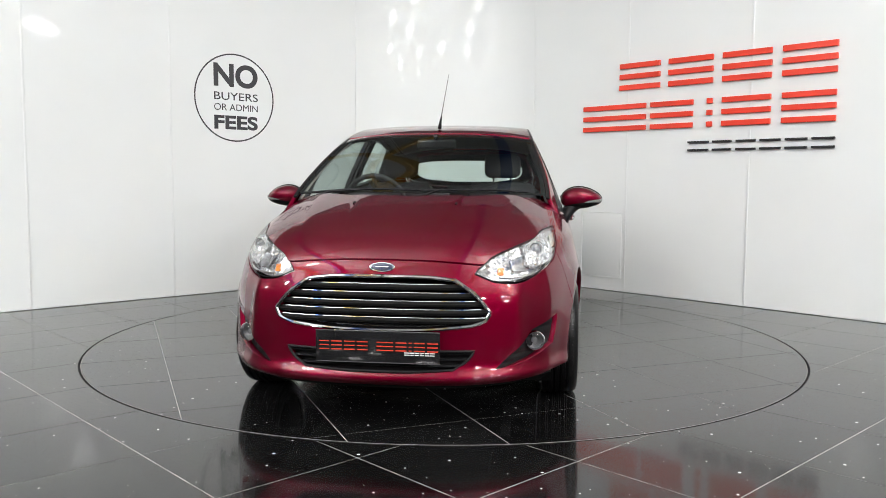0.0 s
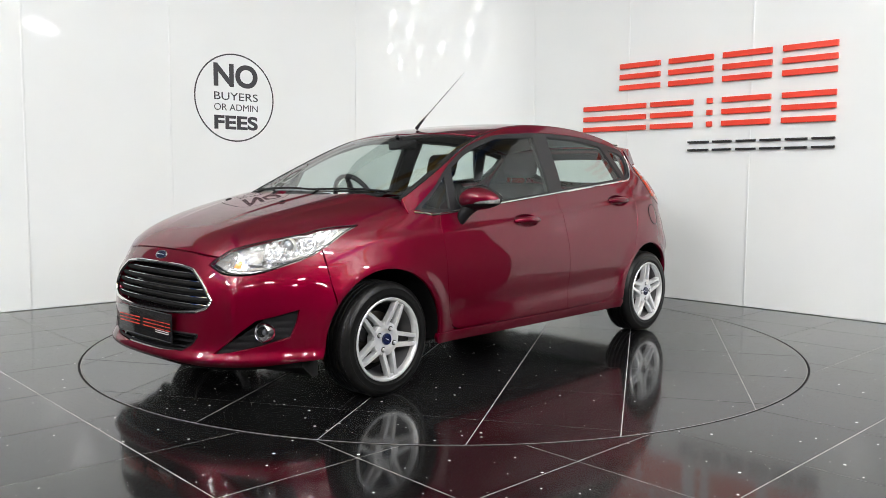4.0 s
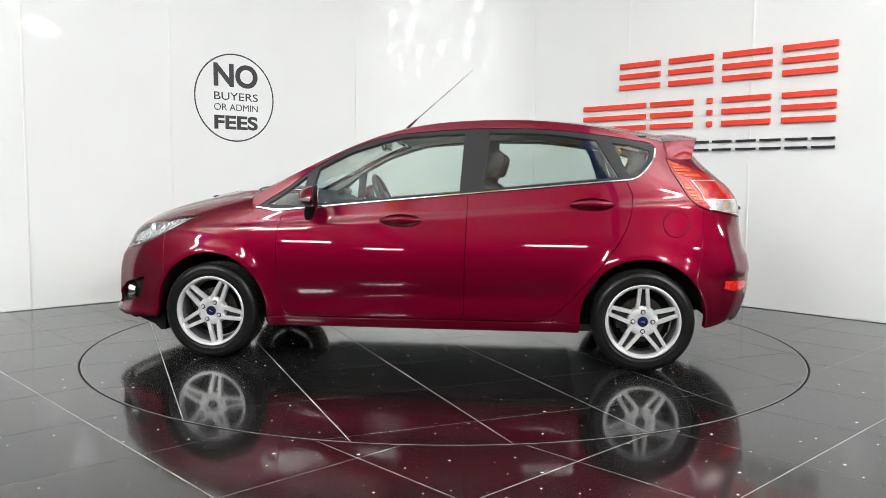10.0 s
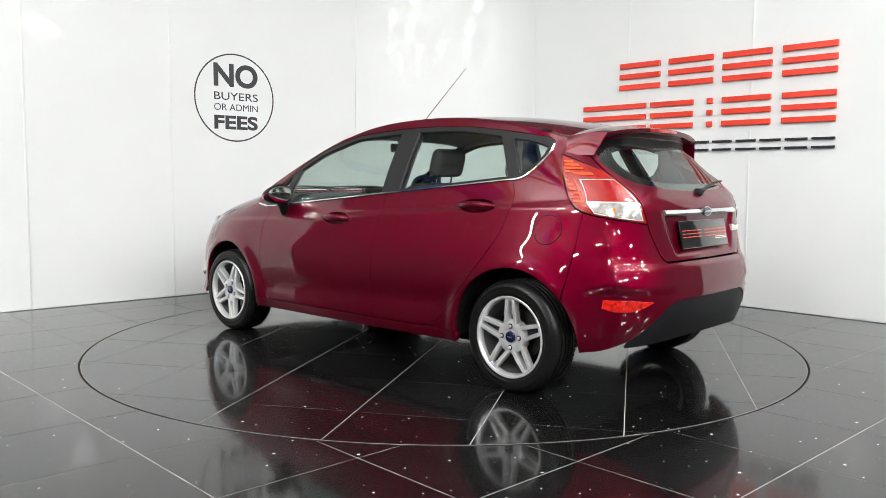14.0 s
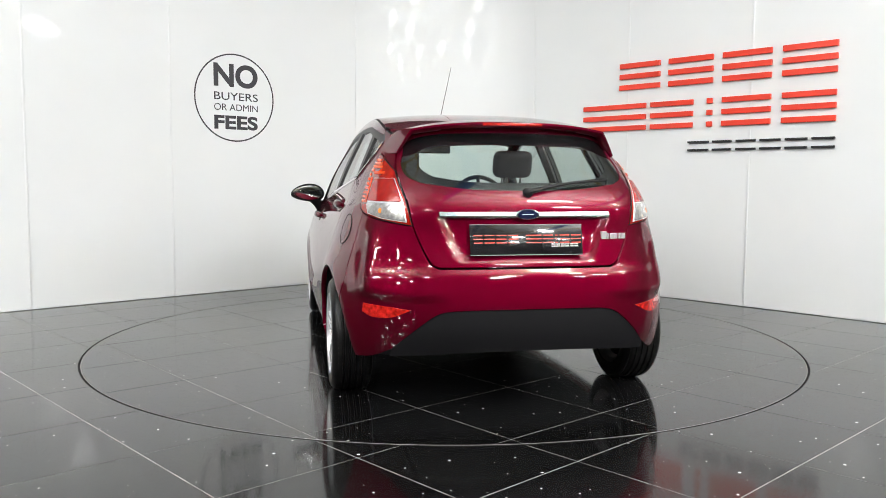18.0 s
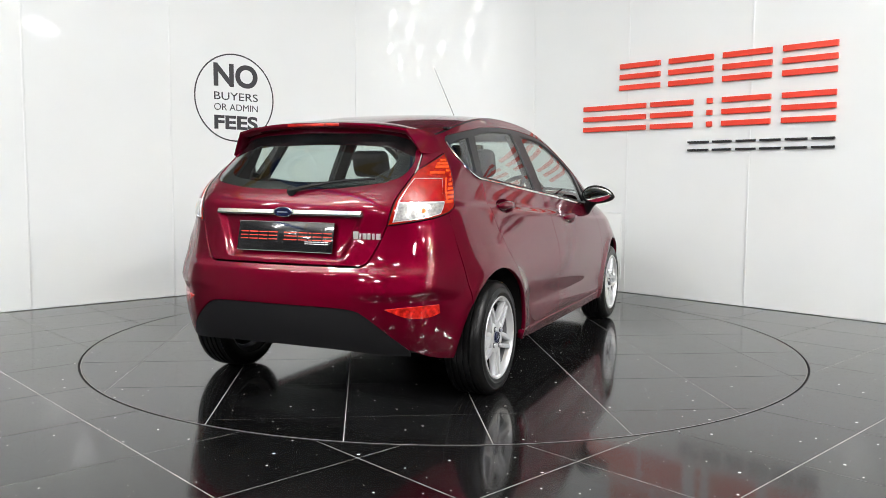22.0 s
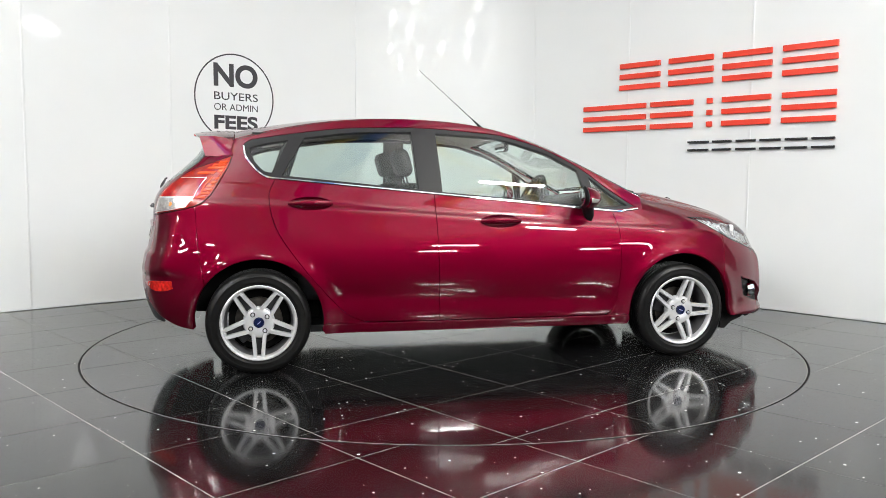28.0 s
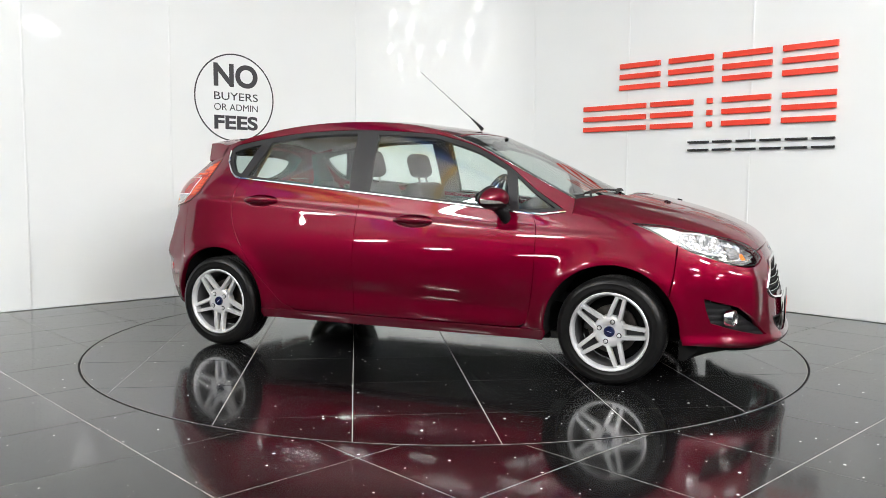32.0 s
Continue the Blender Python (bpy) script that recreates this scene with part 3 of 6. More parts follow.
width = spline((0.14, 0.795), (0.22, 0.832), (0.34, 0.850), (0.50, 0.857), (0.66, 0.845), (0.80, 0.802), (0.97, 0.740), (1.12, 0.682), (1.27, 0.612), (1.37, 0.560), (1.45, 0.505))
nose = spline((0.16, 2.00), (0.22, 2.045), (0.30, 2.055), (0.45, 2.045), (0.58, 2.02), (0.66, 1.985), (0.72, 1.953), (0.80, 1.862), (0.88, 1.66), (0.95, 1.385), (1.00, 1.16), (1.06, 0.88))
tail = spline((0.18, -1.80), (0.28, -1.86), (0.42, -1.905), (0.56, -1.902), (0.68, -1.882), (0.84, -1.852), (0.94, -1.838), (1.02, -1.790), (1.10, -1.705), (1.18, -1.618), (1.25, -1.565), (1.33, -1.535), (1.45, -1.515))
# above the bonnet the flanks run on full to the windscreen pillars
nose_side = spline((0.16, 2.00), (0.22, 2.045), (0.30, 2.055), (0.45, 2.045), (0.58, 2.02), (0.66, 1.985), (0.72, 1.953), (0.80, 1.862), (0.88, 1.665), (0.92, 1.59), (1.00, 1.50), (1.10, 1.36), (1.20, 1.18), (1.30, 0.98), (1.40, 0.80))
NP, NQ, NC = 2.3, 3.3, 0.95
TP, TQ, TC, TK = 2.2, 6.0, 0.70, 0.11
tail_q = spline((0.15, 5.6), (0.5, 5.3), (0.75, 6.2), (0.95, 8.0), (1.2, 8.0), (1.45, 8.0))
plan = spline((-2.0, 0.985), (-1.2, 0.99), (-0.4, 1.0), (0.5, 1.0), (1.1, 0.99), (2.1, 0.985))
shoulder = spline((1.6, 0.765), (0.8, 0.80), (-0.2, 0.865), (-1.1, 0.925), (-1.7, 0.955))


def corner(d, p, q):
    return (1 - (1 - np.clip(d, 0, 1))**p)**(1 / q)


def press(x, z):
    """Pressed lines of the flank: arch lips, shoulder line, lower door swage."""
    y = 0.0
    for ax in (AXF, AXR):
        r = np.hypot(x - ax, z - HUBZ)
        y = y + 0.014 * np.exp(-((r - 0.36) / 0.055)**2) * (z < 0.75) * np.clip((0.75 - z) / 0.2, 0, 1)
    mid = np.clip((1.45 - x) / 0.35, 0, 1) * np.clip((x + 1.75) / 0.3, 0, 1)
    y = y + mid * 0.014 * (1 + np.tanh((shoulder(x) - z) / 0.014)) / 2 * np.exp(-np.clip(shoulder(x) - z, 0, 1) / 0.16)
    sw = 0.40 + 0.05 * np.clip((0.8 - x) / 1.6, 0, 1)
    door = np.clip((0.85 - x) / 0.15, 0, 1) * np.clip((x + 0.95) / 0.15, 0, 1)
    y = y - door * 0.008 * np.exp(-((z - sw + 0.03) / 0.06)**2)
    return y


def flank_y(x, z):
    w = width(z) * plan(x)
    uf = corner((nose_side(z) - x) / NC, NP, NQ)
    y = w * uf
    for _ in range(6):
        y = w * uf * corner((x - tail(z) - TK * y * y) / TC, TP, tail_q(z))
    return y + press(x, z)


def flank(x, z):
    return np.stack([x, flank_y(x, z), z], 1)


def arc_table(p, q, c):
    t = np.linspace(0, 1, 6000)
    a = np.pi / 2 * t**(q / 1.6)
    x, y = c * (1 - np.cos(a)**(2 / p)), 0.85 * np.sin(a)**(2 / q)
    s = np.concatenate([[0], np.cumsum(np.hypot(np.diff(x), np.diff(y)))])
    return a, s


NA, NS = arc_table(NP, NQ, NC)
TA, TS = arc_table(TP, TQ, TC)


def front(s, z):
    """The nose, wrapped round: s is the way round from the middle, positive on the left."""
    a = np.interp(np.abs(s), NS, NA)
    x = nose(z) - NC * (1 - np.cos(a)**(2 / NP))
    y = width(z) * plan(x) * np.sin(a)**(2 / NQ) + press(x, z) * np.clip((np.abs(s) - 0.3) / 0.3, 0, 1)
    return np.stack([x, y * np.sign(s), z], 1)


def rear(s, z):
    a = np.interp(np.abs(s), TS, TA)
    y = width(z) * np.sin(a)**(2 / tail_q(z)) * 0.985
    x = tail(z) + TK * y * y + TC * (1 - np.cos(a)**(2 / TP))
    y = y * plan(x) / 0.985 + press(x, z) * np.clip((np.abs(s) - 0.4) / 0.3, 0, 1)
    return np.stack([x, y * np.sign(s), z], 1)


def fy(y, z):
    u = min(0.9999, abs(y) / float(width(z) * 0.986))
    return float(np.interp(math.asin(u**(NQ / 2)), NA, NS)) * (1 if y >= 0 else -1), z


def fx(x, z, sg=1):
    d = min(1, max(0, (float(nose(z)) - x) / NC))
    return sg * float(np.interp(math.acos((1 - d)**(NP / 2)), NA, NS)), z


def ry(y, z):
    u = min(0.9999, abs(y) / float(width(z) * 0.985))
    return float(np.interp(math.asin(u**(float(tail_q(z)) / 2)), TA, TS)) * (1 if y >= 0 else -1), z


def rx(x, z, sg=1):
    y = float(flank_y(np.array([x]), np.array([z]))[0])
    d = min(1, max(0, (x - float(tail(z)) - TK * y * y) / TC))
    return sg * float(np.interp(math.acos((1 - d)**(TP / 2)), TA, TS)), z


def mirrored(run):
    return [(-a, b) for a, b in run][::-1]


# roof line: centre height, side rail height
roof_c = spline((1.10, 0.985), (0.95, 1.052), (0.65, 1.198), (0.42, 1.305), (0.25, 1.375), (0.05, 1.428), (-0.25, 1.460), (-0.60, 1.464), (-0.95, 1.442), (-1.25, 1.398), (-1.45, 1.362), (-1.65, 1.335))
rail_z = spline((1.10, 0.925), (0.95, 1.000), (0.65, 1.152), (0.42, 1.262), (0.22, 1.332), (0.05, 1.374), (-0.25, 1.406), (-0.60, 1.408), (-0.95, 1.372), (-1.25, 1.310), (-1.38, 1.276), (-1.50, 1.250), (-1.65, 1.225))

XS = np.linspace(-1.7, 1.12, 400)
RAILY = flank_y(XS, rail_z(XS))


def rail_y(x):
    return np.interp(x, XS, RAILY)


def top(x, y):
    zc, zr, yr = roof_c(x), rail_z(x), rail_y(x)
    lower = 0.030 * np.clip((0.35 - x) / 0.3, 0, 1)
    return np.stack([x, y, zc - lower - (zc - lower - zr) * np.clip(np.abs(y) / yr, 0, 1.2)**2.7], 1)


def belt(x):
    return 0.882 + (0.80 - x) * 0.0925


def arch(ax, r, a0, a1, n=26):
    return [(ax + r * math.cos(radians(a0 + (a1 - a0) * i / n)), HUBZ + r * math.sin(radians(a0 + (a1 - a0) * i / n))) for i in range(n + 1)]


SEAM_FB = [(1.56, 0.735), (1.555, 0.60), (1.535, 0.475)]      # wing to front bumper
SEAM_RB = [(-1.575, 0.905), (-1.565, 0.75), (-1.545, 0.60), (-1.52, 0.485)]  # quarter to rear bumper
HOOD_SIDE = [(1.33, 0.845), (1.18, 0.862), (1.02, 0.886)]
DOOR_F = [(0.812, 0.880), (0.838, 0.78), (0.842, 0.64), (0.835, 0.497), (0.815, 0.36), (0.79, 0.295), (0.74, 0.272)]
B_SEAM = [(-0.262, 0.978), (-0.256, 0.62), (-0.250, 0.272)]
DOOR_R = [(-1.150, 1.058), (-1.183, 0.955), (-1.141, 0.779), (-1.006, 0.580), (-0.872, 0.422), (-0.775, 0.323), (-0.70, 0.284), (-0.64, 0.272)]


def both(fn):
    for flip in (False, True):
        fn(flip)


def arch_front_pt(a):
    return (AXF + ARCH_R * math.cos(radians(a)), HUBZ + ARCH_R * math.sin(radians(a)))


A_FRONT = 33.0      # where the wing gives way to the bumper on the front arch
A_REAR = 144.0
SEAM_FB[-1] = arch_front_pt(A_FRONT)
SEAM_RB[-1] = (AXR + ARCH_R * math.cos(radians(A_REAR)), HUBZ + ARCH_R * math.sin(radians(A_REAR)))
HL_TIP = (1.33, 0.839)


def flank_panels(flip):
    # front wing
    wing = loop(DOOR_F[:5], [DOOR_F[4], (0.79, 0.295), (0.765, 0.268)], [(0.765, 0.268), (0.895, 0.268)], arch(AXF, ARCH_R, 183, A_FRONT),
                SEAM_FB[::-1], [SEAM_FB[0], (1.50, 0.766), (1.42, 0.806), HL_TIP], HOOD_SIDE, [HOOD_SIDE[-1], (0.985, 0.905), (0.94, 0.905)], [(0.94, 0.897), (0.812, 0.884)])
    sheet("front_wing", flank, wing, M_PAINT, car, flip_y=flip, thick=0.02, step=(0.02, 0.007))
    dish = lambda hx, hz: np.array([(hx + 0.118 * math.cos(a), hz - 0.002 + 0.036 * math.sin(a)) for a in np.linspace(0, 2 * math.pi, 40, endpoint=False)])
    HANDLES = ((0.115, 0.826), (-0.96, 0.925))
    fd = loop([(0.812, belt(0.812)), (-0.262, belt(-0.262))], B_SEAM, [B_SEAM[-1], (0.74, 0.272)], DOOR_F[::-1])
    door = sheet("front_door", flank, fd, M_PAINT, car, holes=[dish(*HANDLES[0])], flip_y=flip, thick=0.03, step=(0.028, 0.007))
    rd = loop([(-0.262, belt(-0.262)), (-1.150, belt(-1.15))], DOOR_R, [DOOR_R[-1], (-0.250, 0.272)], B_SEAM[::-1])
    rdoor = sheet("rear_door", flank, rd, M_PAINT, car, holes=[dish(*HANDLES[1])], flip_y=flip, thick=0.03, step=(0.028, 0.007))
    sill = loop([(0.899, 0.264), (-0.899, 0.264)], [(-0.899, 0.264), (-0.905, 0.240), (-0.890, 0.211)], [(-0.890, 0.211), (0.890, 0.211)], [(0.890, 0.211), (0.905, 0.240), (0.899, 0.264)])
    sheet("side_sill", flank, np.array([p for p in sill]), M_PAINT, car, flip_y=flip, thick=0.03, gap=0.001)
    quarter = loop([(-1.150, 1.060), (-1.183, 0.955), (-1.141, 0.779), (-1.006, 0.580), (-0.872, 0.422)], [(-0.872, 0.422), (-0.775, 0.323), (-0.70, 0.284), (-0.66, 0.268)], [(-0.66, 0.268), (-0.895, 0.268)],
                   [(AXR + ARCH_R * math.cos(radians(a)), HUBZ + ARCH_R * math.sin(radians(a))) for a in np.linspace(-2.5, A_REAR, 34)], SEAM_RB[::-1],
                   [SEAM_RB[0], (-1.53, 0.930), (-1.48, 0.985), (-1.418, 1.090), (-1.378, 1.185)], [(-1.378, 1.185), (-1.375, 1.25), (-1.37, float(rail_z(-1.37)) - 0.004)],
                   [(x, float(rail_z(x)) - 0.004) for x in (-1.37, -1.33, -1.28, -1.235)], [(-1.235, float(rail_z(-1.235)) - 0.004), (-1.225, 1.288)],
                   [(-1.225, 1.288), (-1.285, 1.275), (-1.318, 1.245), (-1.305, 1.185), (-1.262, 1.125), (-1.215, 1.082), (-1.150, 1.060)])
    sheet("rear_quarter_panel", flank, quarter, M_PAINT, car, flip_y=flip, thick=0.02, step=(0.02, 0.007))
    # red cant rail and windscreen pillar over the side windows
    dlo_top = [(0.97, 0.906), (0.80, 1.015), (0.637, 1.138), (0.419, 1.252), (0.217, 1.312), (0.098, 1.332), (-0.30, 1.360), (-0.70, 1.354), (-1.00, 1.322), (-1.225, 1.288)]
    rail = [(x, float(rail_z(x)) - 0.004) for x in np.linspace(-1.235, 1.02, 40)]
    cant = loop(dlo_top, [(-1.225, 1.288), rail[0]], rail, [rail[-1], (1.018, 0.89), (0.985, 0.905)], [(0.985, 0.905), (0.97, 0.906)])
    sheet("cant_rail", flank, cant, M_PAINT, car, flip_y=flip, thick=0.02, gap=0.001, step=(0.03, 0.02))
    # black window surround with four openings
    dlo = loop([(0.985, 0.893), (0.97, 0.906)], dlo_top, [(-1.225, 1.288), (-1.285, 1.275), (-1.318, 1.245), (-1.305, 1.185), (-1.262, 1.125), (-1.215, 1.082), (-1.150, 1.058)],
               [(-1.15, 1.058), (0.812, 0.882), (0.985, 0.893)])
    sail = loop([(0.925, 0.912), (0.80, 0.993), (0.690, 1.083)], [(0.690, 1.083), (0.722, 0.906)], [(0.722, 0.906), (0.925, 0.912)])
    fg = loop([(0.672, 0.914), (0.625, 1.122)], [(0.625, 1.122), (0.52, 1.178), (0.419, 1.226), (0.217, 1.288), (0.098, 1.310), (-0.226, 1.330)], [(-0.226, 1.330), (-0.211, 0.991)], [(-0.211, 0.991), (0.672, 0.914)])
    rg = loop([(-0.349, 1.006), (-0.369, 1.336)], [(-0.369, 1.336), (-0.70, 1.328), (-0.985, 1.293)], [(-0.985, 1.293), (-1.112, 1.080)], [(-1.112, 1.080), (-0.349, 1.006)])
    qg = loop([(-1.072, 1.278), (-1.20, 1.258), (-1.288, 1.232)], [(-1.288, 1.232), (-1.272, 1.180), (-1.235, 1.130), (-1.205, 1.102)], [(-1.205, 1.102), (-1.165, 1.095)], [(-1.165, 1.095), (-1.072, 1.278)])
    sheet("window_surround", flank, dlo, M_FRAME, car, holes=[sail, fg, rg, qg], flip_y=flip, offset=-0.004, thick=0.025, gap=0.001, step=(0.025, 0.02))
    for nm, o, par, stp in (("quarter_window", sail, car, 0.04), ("side_window", fg, door, 0.04), ("side_window", rg, rdoor, 0.04), ("quarter_window", qg, car, 0.04)):
        g = sheet(nm, flank, o, M_GLASS, par, flip_y=flip, offset=-0.012, gap=-0.008, step=(stp, stp), rim=False, label="tinted side glass")
        g.visible_shadow = False
    # bright strip along the window line
    sg = -1 if flip else 1
    bm = bmesh.new()
    line = np.vstack([smooth_line([(0.985, 0.893), (0.90, 0.884), (0.812, belt(0.812)), (0.3, belt(0.3) ), (-0.4, belt(-0.4)), (-1.09, belt(-1.09)), (-1.16, 1.062), (-1.215, 1.080), (-1.262, 1.122), (-1.305, 1.183), (-1.318, 1.242)], 10)])
    yy = flank_y(line[:, 0], line[:, 1]) + 0.002
    tube(bm, [(x, sg * y, z) for (x, z), y in zip(line, yy)], 0.0065, 8)
    part("belt_strip", bm, M_CHROME, car, "bright chrome window strip")
    # door handles in their recesses
    for (hx, hz), owner in zip(HANDLES, (door, rdoor)):
        bm = bmesh.new()
        pts, rad = [], []
        for i in range(13):
            t = i / 12
            x = hx + 0.125 * (t - 0.5) * 1.9
            zz = hz + 0.004 * math.sin(math.pi * t)
            yy = float(flank_y(np.array([x]), np.array([zz]))[0]) + 0.003 + 0.021 * math.sin(math.pi * t)**0.7
            pts.append((x, sg * yy, zz))
            rad.append(0.009 + 0.0135 * math.sin(math.pi * t)**0.6)
        tube(bm, pts, rad, 10)
        part("door_handle", bm, M_PAINT, owner, "body-coloured pull handle")

        def bowl(x, z, hx=hx, hz=hz):
            r2 = ((x - hx) / 0.118)**2 + ((z - hz) / 0.036)**2
            return np.stack([x, flank_y(x, z) - 0.0005 - 0.030 * np.clip(1 - r2, 0, 1), z], 1)
        sheet("handle_recess", bowl, dish(hx, hz), M_PAINT, owner, flip_y=flip, gap=-0.002, step=(0.012, 0.006), thick=0.003)


both(flank_panels)

# ---- bonnet ----
FS = dict(step=(0.018, 0.012), sc=(1.0, 2.6))
HOOD_FRONT = [fy(0.0, 0.722), fy(0.22, 0.718), fy(0.428, 0.702)]
HL_TOP = [fy(0.428, 0.702), fy(0.47, 0.738), fy(0.555, 0.774), fy(0.635, 0.806), fx(1.50, 0.832), fx(1.33, 0.845)]
HOOD_REAR = [fx(1.02, 0.890), fx(0.985, 0.930), fy(0.635, 0.962), fy(0.56, 0.974), fy(0.45, 0.979), fy(0.25, 0.972), fy(0.0, 0.967)]
half = [HOOD_FRONT, HL_TOP, [fx(*p) for p in HOOD_SIDE], HOOD_REAR]
hood_line = loop(*half, *[mirrored(r) for r in half[::-1]])


def bonnet(s, z):
    p = front(s, z)
    t = np.clip((1.9 - p[:, 0]) / 0.5, 0, 1)
    back = np.clip((1.9 - p[:, 0]) / 0.8, 0, 1)
    ay = np.abs(p[:, 1])
    p[:, 2] += 0.006 * t * (1 - np.tanh((ay - 0.20 - 0.09 * back) / 0.014)) / 2 + 0.009 * t * (1 - np.tanh((ay - 0.40 - 0.14 * back) / 0.018)) / 2 - 0.004 * t
    return p


sheet("bonnet", bonnet, hood_line, M_PAINT, car, out=(0.3, 0, 1), thick=0.02, **FS)

# ---- front bumper ----
def half_ring(run):
    return loop(*run, *[mirrored(r) for r in run[::-1]])


GR = [[fy(0, 0.652), fy(0.20, 0.650), fy(0.315, 0.638)], [fy(0.315, 0.638), fy(0.40, 0.58), fy(0.462, 0.508)], [fy(0.462, 0.508), fy(0.44, 0.475), fy(0.385, 0.455)], [fy(0.385, 0.455), fy(0.2, 0.438), fy(0, 0.434)]]
LG = [[fy(0, 0.350), fy(0.40, 0.350)], [fy(0.40, 0.350), fy(0.37, 0.31), fy(0.315, 0.272)], [fy(0.315, 0.272), fy(0.15, 0.262), fy(0, 0.260)]]
grille_line, lower_line = half_ring(GR), half_ring(LG)
fog_line = loop([fy(0.485, 0.272), fy(0.56, 0.34), fy(0.635, 0.422)], [fy(0.635, 0.422), fx(1.78, 0.445), fx(1.70, 0.468)], [fx(1.70, 0.468), fx(1.712, 0.41), fx(1.735, 0.345)], [fx(1.735, 0.345), fy(0.62, 0.298), fy(0.485, 0.272)])
HL_BOTTOM = [fy(0.392, 0.662), fy(0.49, 0.626), fy(0.60, 0.628), fx(1.70, 0.676), fx(1.62, 0.704), fx(1.56, 0.735)]
BUMP = [[fy(0, 0.718), fy(0.22, 0.714), fy(0.420, 0.697)], [fy(0.420, 0.697), fy(0.404, 0.682), fy(0.392, 0.662)], HL_BOTTOM, [fx(*p) for p in SEAM_FB],
        [fx(AXF + ARCH_R * math.cos(radians(a)), HUBZ + ARCH_R * math.sin(radians(a))) for a in np.linspace(A_FRONT, -8, 14)], [fx(1.585, 0.235), fx(1.75, 0.222), fy(0.60, 0.212), fy(0.3, 0.205), fy(0.0, 0.203)]]
bumper_line = half_ring(BUMP)
BS = dict(step=(0.025, 0.025))


def bumper_front(s, z):
    p = front(s, z)
    lip = np.exp(-((z - 0.232) / 0.036)**2)
    a = np.clip(np.abs(s) / 0.9, 0, 1)
    p[:, 0] += 0.040 * lip * (1 - 0.5 * a)
    p[:, 1] += 0.012 * lip * a * np.sign(s)
    ridge = 0.014 * np.exp(-((np.abs(s) - 0.60 + 0.12 * (z - 0.45)) / 0.055)**2) * np.clip((z - 0.26) / 0.1, 0, 1) * np.clip((0.66 - z) / 0.08, 0, 1)
    p[:, 0] += ridge
    p[:, 1] += 0.5 * ridge * np.sign(s)
    return p


bumper = sheet("front_bumper", bumper_front, bumper_line, M_PAINT, car, holes=[grille_line, lower_line, fog_line, fog_line * (-1, 1)], out=(1, 0, 0), thick=0.03, step=(0.018, 0.008))
sheet("grille_backing", front, shrink(grille_line, -0.02, np.array([1, 1])), M_GLOSSBLACK, bumper, out=(1, 0, 0), offset=-0.055, **BS)
sheet("lower_backing", front, shrink(lower_line, -0.02, np.array([1, 1])), M_TRIM, bumper, out=(1, 0, 0), offset=-0.04, **BS)


def rim_bar(name, line, surf, r, material, parent, off=0.002, label=""):
    q = dense(line, 0.02, np.array([1, 1]))
    p = surf(q[:, 0], q[:, 1])
    n = np.zeros_like(p)
    n[:, 0] = 1 if p[:, 0].mean() > 0 else -1
    p = p + n * off
    bm = bmesh.new()
    tube(bm, [tuple(v) for v in np.vstack([p, p[:2]])], r, 8, caps=False)
    return part(name, bm, material, parent, label)


rim_bar("grille_surround", grille_line, front, 0.0085, M_CHROME, bumper, 0.002, "chrome grille surround")


def span_at(line, z):
    xs = []
    for (x0, z0), (x1, z1) in zip(line, np.roll(line, -1, axis=0)):
        if (z0 > z) != (z1 > z):
            xs.append(x0 + (x1 - x0) * (z - z0) / (z1 - z0))
    return max(xs)


def cross_bar(name, z, line, hgt, depth, material, parent, off, label=""):
    e = span_at(line, z) + 0.004
    s = np.linspace(-e, e, 41)
    p = front(s, np.full(41, z))
    prof = [(0.0, -hgt / 2), (depth * 0.25, 0.0), (0.0, hgt / 2), (-depth, hgt / 2 * 0.8), (-depth, -hgt / 2 * 0.8)]
    bm = bmesh.new()
    rows = [[bm.verts.new((q[0] + off + a, q[1], q[2] + b)) for a, b in prof] for q in p]
    for A, B in zip(rows, rows[1:]):
        for k in range(len(prof)):
            bm.faces.new((A[k], A[(k + 1) % len(prof)], B[(k + 1) % len(prof)], B[k]))
    bm.faces.new(rows[0])
    bm.faces.new(rows[-1][::-1])
    return part(name, bm, material, parent, label, smooth=25)


for z in (0.472, 0.506, 0.540, 0.574, 0.608):
    cross_bar("grille_bar", z, grille_line, 0.022, 0.03, M_UNDER, bumper, -0.016)
    cross_bar("grille_bright_edge", z + 0.012, grille_line, 0.0042, 0.006, M_CHROME, bumper, -0.012, "chrome edge of a grille bar")
for z in (0.285, 0.312, 0.336):
    cross_bar("lower_grille_bar", z, lower_line, 0.010, 0.025, M_TRIM, bumper, -0.014)
rim_bar("lower_surround", lower_line, front, 0.006, M_TRIM, bumper, -0.002)
# splitter under the nose
SP = [[fy(0, 0.204), fy(0.3, 0.206), fy(0.60, 0.213), fx(1.80, 0.219)], [fx(1.80, 0.219), fx(1.80, 0.200)], [fx(1.80, 0.200), fy(0.60, 0.185), fy(0.3, 0.175), fy(0, 0.172)]]
sheet("front_splitter", front, half_ring(SP), M_UNDER, bumper, out=(1, 0, 0), offset=-0.012, gap=0, **BS)


